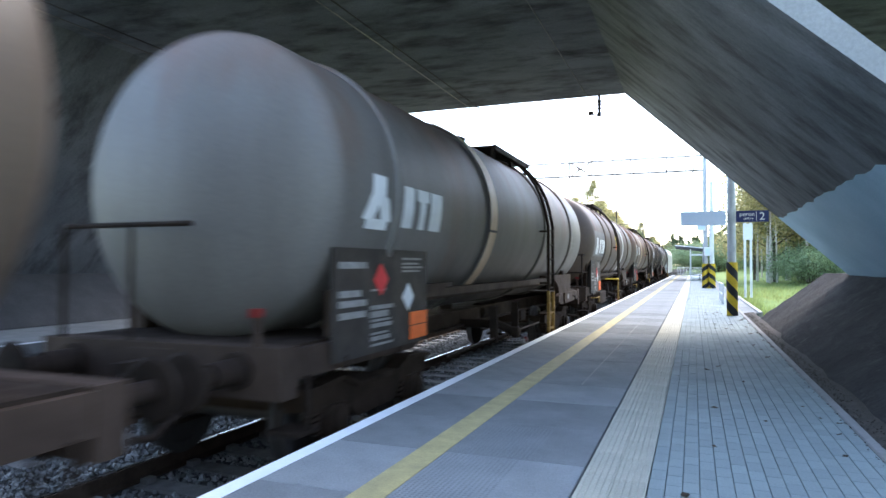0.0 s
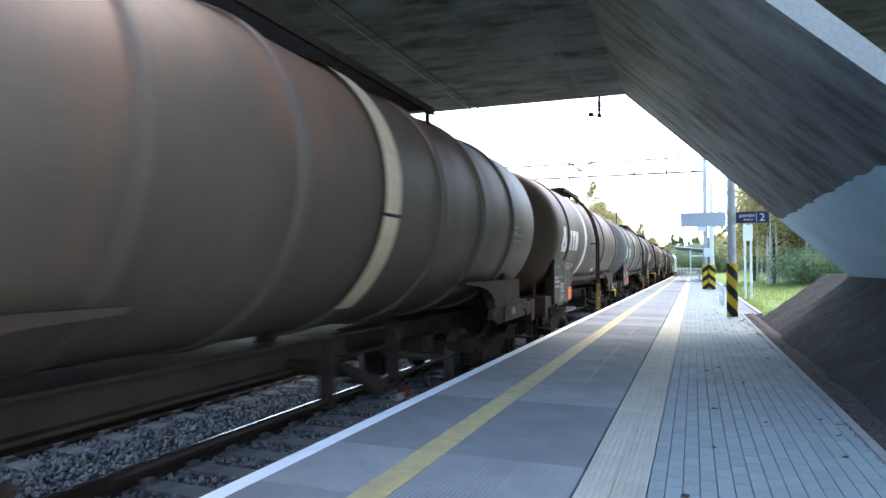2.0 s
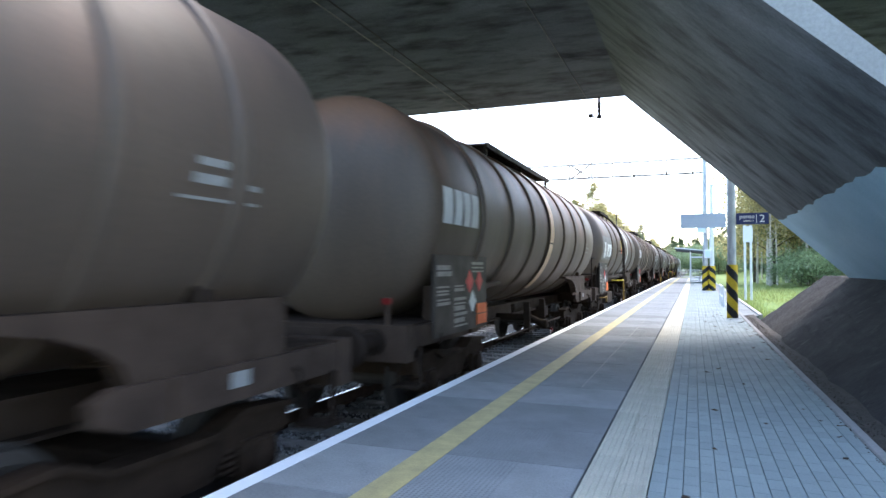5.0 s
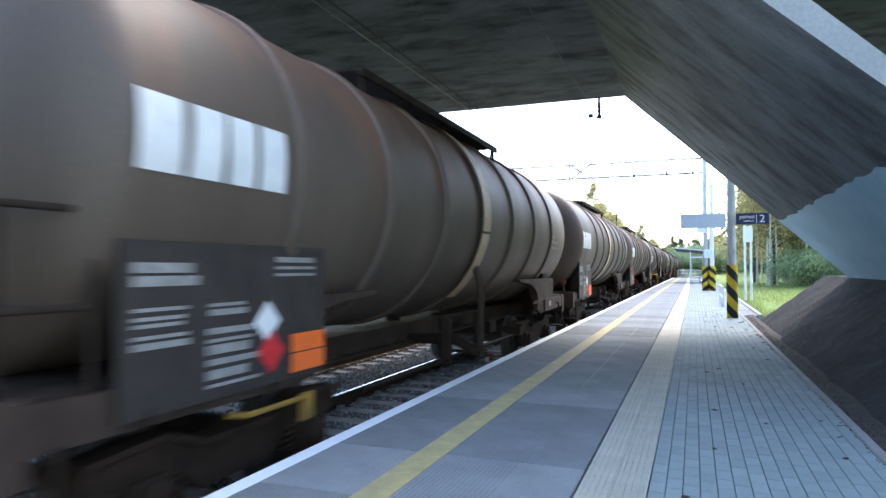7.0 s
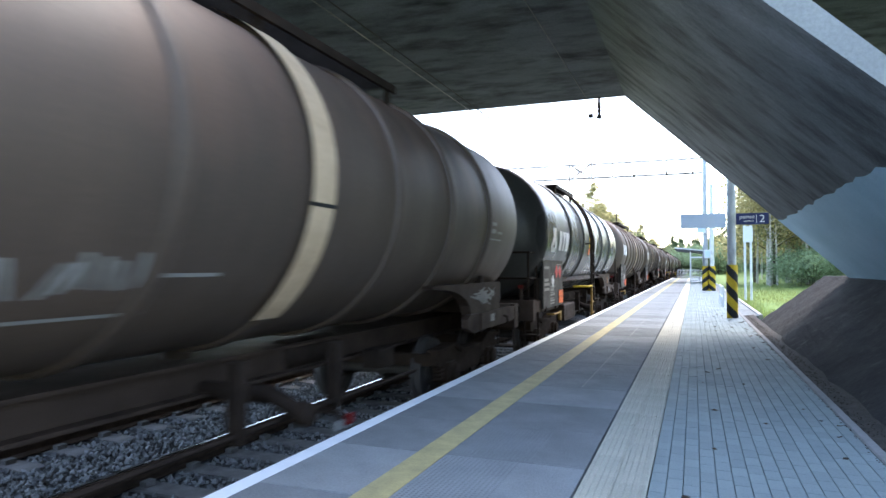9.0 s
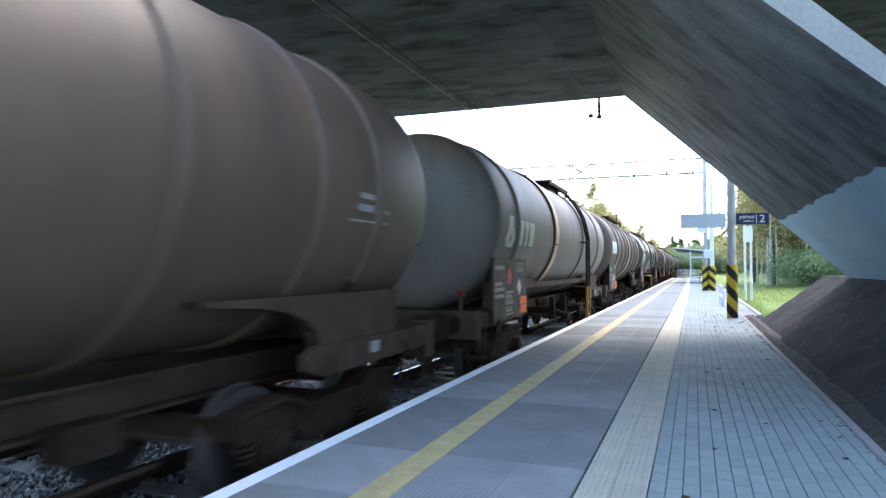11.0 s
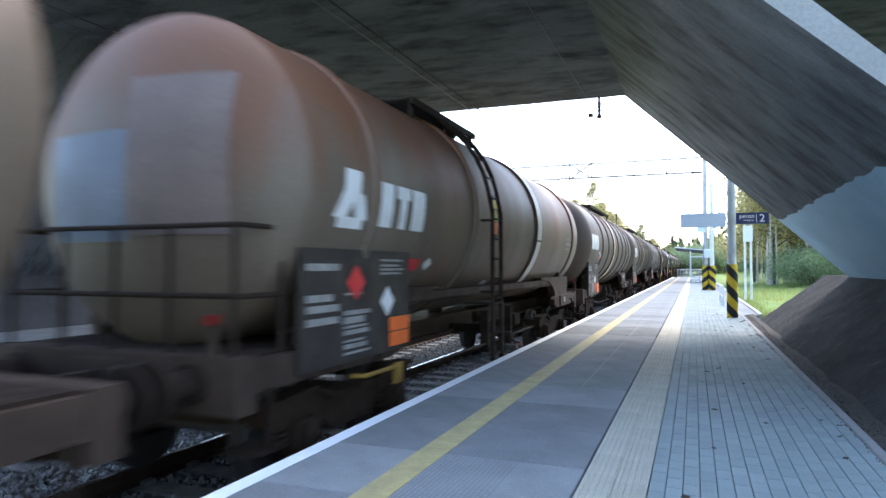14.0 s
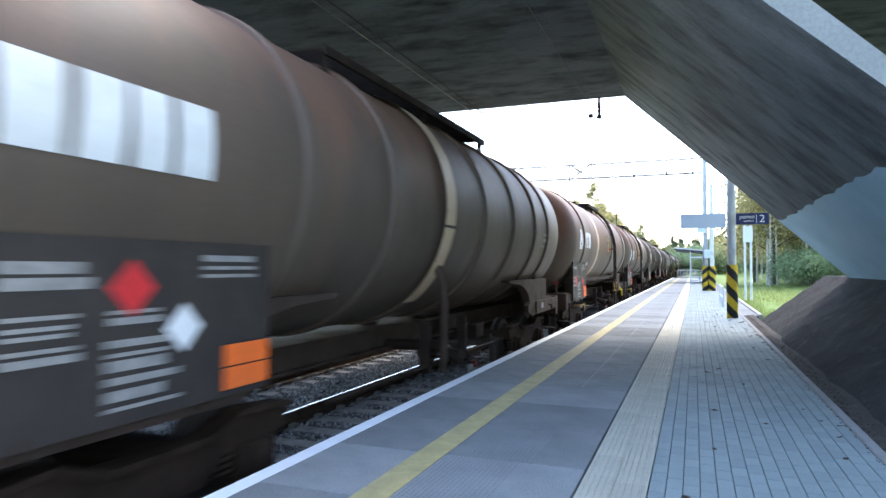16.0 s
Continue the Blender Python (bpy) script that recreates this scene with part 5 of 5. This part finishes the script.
gantry(39.35, -13.5, 0.60, 6.63)
gantry(100, -14.5, 2.2, 6.5)


# ---------------------------------------------------------------- plants
def tree_meshes(seed, h, crown_r, crown_lo, leaves, size, birch=False):
    rnd = random.Random(seed)
    t = G()
    lean = (rnd.uniform(-0.4, 0.4) * (3 if birch else 1), rnd.uniform(-0.4, 0.4))
    pts = [(lean[0] * k * k, lean[1] * k * k, h * 0.97 * k) for k in (0, 0.15, 0.35, 0.6, 0.8, 1.0)]
    r0 = (0.0085 if birch else 0.016) * h
    t.tube(pts, [r0, r0 * 0.85, r0 * 0.7, r0 * 0.45, r0 * 0.25, r0 * 0.06], 8)
    tips = []
    for k in range(18):
        f = crown_lo + (0.98 - crown_lo) * (k + rnd.random()) / 18
        a = rnd.uniform(0, 6.28)
        ln = crown_r * (1.15 - f) * rnd.uniform(0.7, 1.2) * (1.6 if f < 0.75 else 1.2)
        p = Vector((lean[0] * f * f, lean[1] * f * f, h * 0.97 * f))
        q = p + Vector((math.cos(a) * ln * 0.55, math.sin(a) * ln * 0.55, ln * 0.35))
        e = p + Vector((math.cos(a) * ln, math.sin(a) * ln, ln * 0.5))
        t.tube([p, q, e], [r0 * 0.3 * (1.1 - f), r0 * 0.2 * (1.1 - f), r0 * 0.05], 5)
        tips += [(q, ln), (e, ln), ((q + e) / 2, ln)]
    c = G()
    for _ in range(leaves):
        p, ln = rnd.choice(tips)
        d = Vector((rnd.gauss(0, 1), rnd.gauss(0, 1), rnd.gauss(0, 0.8))) * (0.16 * ln + 0.16)
        s = size * rnd.uniform(0.6, 1.4)
        q = Euler((rnd.uniform(-1, 1), rnd.uniform(-1, 1), rnd.uniform(0, 6.28))).to_matrix()
        vs = [q @ Vector(v) * s for v in ((-0.5, 0, 0), (0, -0.32, 0.06), (0.6, 0, 0), (0, 0.32, 0.06))]
        o = p + d
        c.add([v + o for v in vs], [(0, 1, 2), (0, 2, 3)])
    return t, c


PROTO = {}


def plant(kind, x, y, z, scale, turn):
    spec = {"birch": (12, 2.3, 0.30, 3000, 0.22, "birch", "leaf_yellow", "slender birch with thinning yellow leaves", "birch_tree"),
            "green": (9, 2.7, 0.12, 6000, 0.26, "bark", "leaf_green", "broad green tree beside the railway", "tree"),
            "pine": (13, 1.9, 0.45, 2400, 0.30, "bark", "leaf_dark", "tall dark green tree in the wood", "tree"),
            "gold": (10, 2.8, 0.15, 5600, 0.26, "bark", "leaf_yellow", "tree with yellow-green autumn leaves", "tree"),
            "bush": (2.6, 2.1, 0.02, 5200, 0.13, "bark", "leaf_bush", "dense green bush on the grass", "bush")}[kind]
    h, cr, lo, n, size, bark, leaf, label, name = spec
    m = pose(x, y, z, 0, 0, turn) @ Matrix.Scale(scale, 4)
    if kind not in PROTO:
        tr, cr_ = tree_meshes(len(PROTO) + 11, h, cr, lo, n, size, kind == "birch")
        p = thing(name, label, "tree" if kind != "bush" else "bush", group="plants along the line")
        part("trunk", tr, M[bark], p)
        part("crown", cr_, M[leaf], p, smooth=False, fix=False)
        PROTO[kind] = p
        p.matrix_basis = m
        return p
    p = copy_thing(PROTO[kind], Matrix())
    p.matrix_basis = m
    return p


def plants():
    rnd = random.Random(21)
    # wood to the right of the platform
    for k in range(78):
        y = 60 + 100 * rnd.random()
        x = 0.075 * y + 0.2 * y * rnd.random() ** 1.1
        plant(rnd.choice(("birch", "gold", "gold", "gold", "green")), x, y, -0.1, rnd.uniform(0.8, 1.25), rnd.uniform(0, 360))
    for k in range(22):
        y = rnd.uniform(44, 60)
        plant("bush", 0.100 * y + rnd.uniform(0, 6.5), y, -0.2, rnd.choice((0.4, 0.5, 0.6, 0.75, 0.95)), rnd.uniform(0, 360))
    for k in range(18):
        y = rnd.uniform(52, 66)
        plant("birch", 0.080 * y + rnd.uniform(0, 7.0), y, -0.1, rnd.uniform(0.8, 1.2), rnd.uniform(0, 360))
    # dense far wood that closes the view along the line
    for k in range(36):
        y = rnd.uniform(165, 260)
        plant(rnd.choice(("green", "gold", "green", "pine")), 3.5 + 26 * rnd.random(), y, -0.2, rnd.uniform(0.7, 1.05), rnd.uniform(0, 360))
    for k in range(40):
        plant("bush", 3.2 + 20 * rnd.random(), rnd.uniform(120, 200), -0.2, rnd.uniform(1.2, 2.0), rnd.uniform(0, 360))
    for k in range(30):
        plant("bush", rnd.uniform(-1.6, 3.4), rnd.uniform(158, 230), -0.3, rnd.uniform(1.5, 2.3), rnd.uniform(0, 360))
    for k in range(18):
        plant(rnd.choice(("green", "pine")), rnd.uniform(-14, 4), rnd.uniform(430, 470), -0.2, rnd.uniform(1.2, 1.7), rnd.uniform(0, 360))
    # mostly unseen trees behind the leaning wall, added to block skylight from the right
    for k in range(12):
        plant(rnd.choice(("birch", "gold", "green")), rnd.uniform(9, 26), rnd.uniform(22, 60), 0.1, rnd.uniform(0.9, 1.3), rnd.uniform(0, 360))
    # along the left side and far ahead
    for k in range(104):
        y = 104 + 200 * rnd.random() ** 1.2
        plant(rnd.choice(("gold", "gold", "green", "birch", "green")), -14.8 - 9 * rnd.random() ** 1.5, y, -0.2, rnd.uniform(0.95, 1.3), rnd.uniform(0, 360))
    for k in range(32):
        y = rnd.uniform(300, 420)
        plant(rnd.choice(("gold", "green", "pine")), rnd.uniform(-60, 60), y, 0, rnd.uniform(1.1, 1.6), rnd.uniform(0, 360))



plants()


def grass_blades():
    rnd = random.Random(8)
    g = G()
    for _ in range(16000):
        y = 17 + 40 * rnd.random() ** 1.4
        x = 1.75 + (0.14 * y + 1.5) * rnd.random()
        z = -0.30 + 0.10 * max(0.0, min(1.0, (x - 3.5) / 3.0)) + 0.9 * max(0.0, min(1.0, (x - 6.5) / 8.0))
        if y < 20.5 and x > 1.6:
            continue
        h, a, w = rnd.uniform(0.12, 0.26), rnd.uniform(0, 6.28), rnd.uniform(0.008, 0.02)
        c, d = math.cos(a) * w, math.sin(a) * w
        lx, ly = rnd.uniform(-0.08, 0.08), rnd.uniform(-0.08, 0.08)
        g.add([(x - c, y - d, z), (x + c, y + d, z), (x + lx, y + ly, z + h)], [(0, 1, 2)])
    tagged(part("grass", g, M["grass_blade"], smooth=False, fix=False), "short green grass beside the platform", "grass", kind="stuff")


grass_blades()

# ---------------------------------------------------------------- paving
def paving():
    rnd = random.Random(9)
    slab = lambda: G().box(EDGE, -0.655, 0.004, 0.926, -0.062, 0.0, c=0.006)
    for k in range(-5, 92):
        part("slab", slab, M["slab"], platform, key="slab", smooth=False, at=pose(0, 0.46 + 0.93 * k, rnd.uniform(-0.002, 0.0)))
    def tactile():
        g = G().box(0.001, 0.187, 0.001, 0.463, -0.062, -0.004)
        for i in range(5):
            x = 0.02 + i * 0.037
            g.prism([(x - 0.011, -0.004), (x - 0.007, 0.005), (x + 0.007, 0.005), (x + 0.011, -0.004)], "y", 0.001, 0.463)
        return g
    for k in range(60):
        for x in (-0.641, -0.451):
            part("tactile_tile", tactile, M["tactile"], platform, key="tactile", smooth=False, at=pose(x, 2.685 + 0.465 * k - (0.09 if x > -0.5 else 0.0), rnd.uniform(-0.002, 0.0)))
    far = G()
    for x in (-0.641, -0.451):
        far.box(x + 0.002, x + 0.186, 30.6, Y1, -0.062, 0.001)
        far.box(x + 0.002, x + 0.186, Y0, 2.59 if x > -0.5 else 2.68, -0.062, 0.001)
    part("tactile_strip", far, M["tactile"], platform, smooth=False)
    x0, w, ln = -0.258, 0.0928, 0.186
    brick = lambda: G().box(0.002, w - 0.002, 0.001, ln - 0.001, -0.06, 0.0, c=0.003)
    rest = G()
    for c in range(15):
        for k in range(-20, 320):
            y = k * ln + (0.1 if c % 2 else 0.0)
            x = x0 + c * w
            dz = rnd.uniform(-0.0015, 0.0005)
            if 3.4 <= y < 7.6:
                part("paver", brick, M["paver"], platform, key="paver", smooth=False, at=pose(x, y, dz))
            else:
                rest.box(x + 0.002, x + w - 0.002, y + 0.001, y + ln - 0.001, -0.05, dz)
    rest.box(x0, x0 + 15 * w, 59.6, Y1, -0.05, -0.001)
    tagged(part("far_pavers", rest, M["paver_stuff"], platform, smooth=False, fix=False), kind="stuff")
    # rough raised studs beside the yellow line
    g = G()
    for y0, y1, xa in ((3.27, 4.17, -1.56), (4.22, 5.02, -1.50)):
        y = y0
        while y < y1:
            x = xa
            while x < xa + 0.5:
                g.add([(x - 0.011, y, 0.0), (x, y - 0.011, 0.0), (x + 0.011, y, 0.0), (x, y + 0.011, 0.0), (x, y, 0.004)], [(0, 1, 4), (1, 2, 4), (2, 3, 4), (3, 0, 4)])
                x += 0.03
            y += 0.03
    tagged(part("raised_studs", g, M["slab"], platform, smooth=False, fix=False), kind="stuff")


paving()


def edging():
    tagged(part("platform_kerb", G().box(RIGHT + 0.002, RIGHT + 0.08, Y0, Y1, -0.3, 0.012, c=0.01), M["kerb"], smooth=False), "pale concrete kerb along the platform's back edge", "kerb", kind="structure")
    g = G()
    ys = [-6 + 0.5 * i for i in range(52)]
    xs = [RIGHT + 0.08, RIGHT + 0.14, RIGHT + 0.20, RIGHT + 0.27, RIGHT + 0.36]
    vs = [(x, y, -0.02 + 0.025 * noise.noise((x * 5, y * 2, 1)) + 0.05 * (x - RIGHT)) for y in ys for x in xs]
    n = len(xs)
    g.add(vs, [(j * n + i, j * n + i + 1, (j + 1) * n + i + 1, (j + 1) * n + i) for j in range(len(ys) - 1) for i in range(n - 1)])
    tagged(part("debris_strip", g, M["debris"]), "strip of soil, grit and dead leaves beside the bank", "soil", kind="structure")
    rnd = random.Random(12)
    s = G()
    base = [(1, 0, 0), (-1, 0, 0), (0, 1, 0), (0, -1, 0), (0, 0, 0.7), (0, 0, -0.7)]
    faces = [(0, 2, 4), (2, 1, 4), (1, 3, 4), (3, 0, 4), (2, 0, 5), (1, 2, 5), (3, 1, 5), (0, 3, 5)]
    for _ in range(1500):
        y, x = 3 + 16 * rnd.random(), RIGHT - 0.03 + 0.26 * rnd.random()
        r = rnd.uniform(0.004, 0.012)
        s.add([(x + a * r * rnd.uniform(0.7, 1.3), y + b * r * rnd.uniform(0.7, 1.3), 0.0 + 0.05 * (x - RIGHT) + c * r) for a, b, c in base], faces)
    tagged(part("grit", s, M["debris"], smooth=False, fix=False), "loose grit and small stones along the kerb", "grit", kind="stuff")


edging()


def outer_strip():
    """The wider paved edge past the end of the bank, with its own kerb."""
    p = thing("outer_paving", "pale concrete paving strip and kerb beside the grass", "paving", kind="structure")
    rnd = random.Random(14)
    for k in range(40):
        part("slab", lambda: G().box(RIGHT + 0.086, 1.60, 0.004, 0.926, -0.09, -0.012, c=0.006), M["slab"], p, key="outer_slab", smooth=False, at=pose(0, 19.3 + 0.93 * k, rnd.uniform(-0.004, 0.0)))
    part("kerb", G().box(1.605, 1.70, 19.25, 57.0, -0.35, 0.03, c=0.01), M["white_kerb"], p, smooth=False)


outer_strip()


def leaves():
    rnd = random.Random(31)
    def leaf():
        return G().add([(-0.03, 0, 0.002), (-0.01, -0.018, 0.008), (0.02, -0.014, 0.004), (0.036, 0, 0.012), (0.02, 0.014, 0.003), (-0.01, 0.018, 0.01), (0, 0, 0.0)],
                       [(6, 0, 1), (6, 1, 2), (6, 2, 3), (6, 3, 4), (6, 4, 5), (6, 5, 0)])
    for k in range(26):
        y = 3.4 + 16 * rnd.random() ** 1.1
        ob = part("fallen_leaf", leaf, M["dead_leaf"], key="leaf", smooth=False)
        ob.matrix_basis = pose(-0.5 + 1.65 * rnd.random() ** 0.6, y, 0.004, rnd.uniform(-8, 8), rnd.uniform(-8, 8), rnd.uniform(0, 360)) @ Matrix.Scale(rnd.uniform(0.6, 1.3), 4)
        tagged(ob, "dry brown fallen leaf on the paving", "leaf", group="fallen leaves")
    for k in range(44):
        y = 11 + 8 * rnd.random() ** 0.7
        ob = part("fallen_leaf", leaf, M["dead_leaf"], key="leaf", smooth=False)
        ob.matrix_basis = pose(RIGHT - 0.02 - 0.9 * rnd.random() ** 2.2, y, 0.004, rnd.uniform(-8, 8), rnd.uniform(-8, 8), rnd.uniform(0, 360)) @ Matrix.Scale(rnd.uniform(0.6, 1.5), 4)
        tagged(ob, "dry brown fallen leaf near the bank", "leaf", group="fallen leaves")


leaves()



# ---------------------------------------------------------------- movement
def motions():
    times = [0.0, 2.0, 4.0, 6.0, 8.0, 10.0, 12.0, 14.0, 16.0]
    for k, w in WAGONS:
        walk(w, [(t, pose(AXIS, START - L * k + SHIFT.get(k, 0.0) + run(t), RAIL)) for t in times])
    # the wheels roll, one turn for each 2.9 m
    step = 1 / 30
    for ws, d in WHEELSETS:
        walk(ws, [(i * step, pose(0, d, 0.46) @ Matrix.Rotation(-run(i * step) / 0.46, 4, "X")) for i in range(481)])
    walk(loco, [(t, pose(AXIS, loco_y + run(t), RAIL)) for t in times])


loco_y = loco.matrix_basis.translation.y
motions()
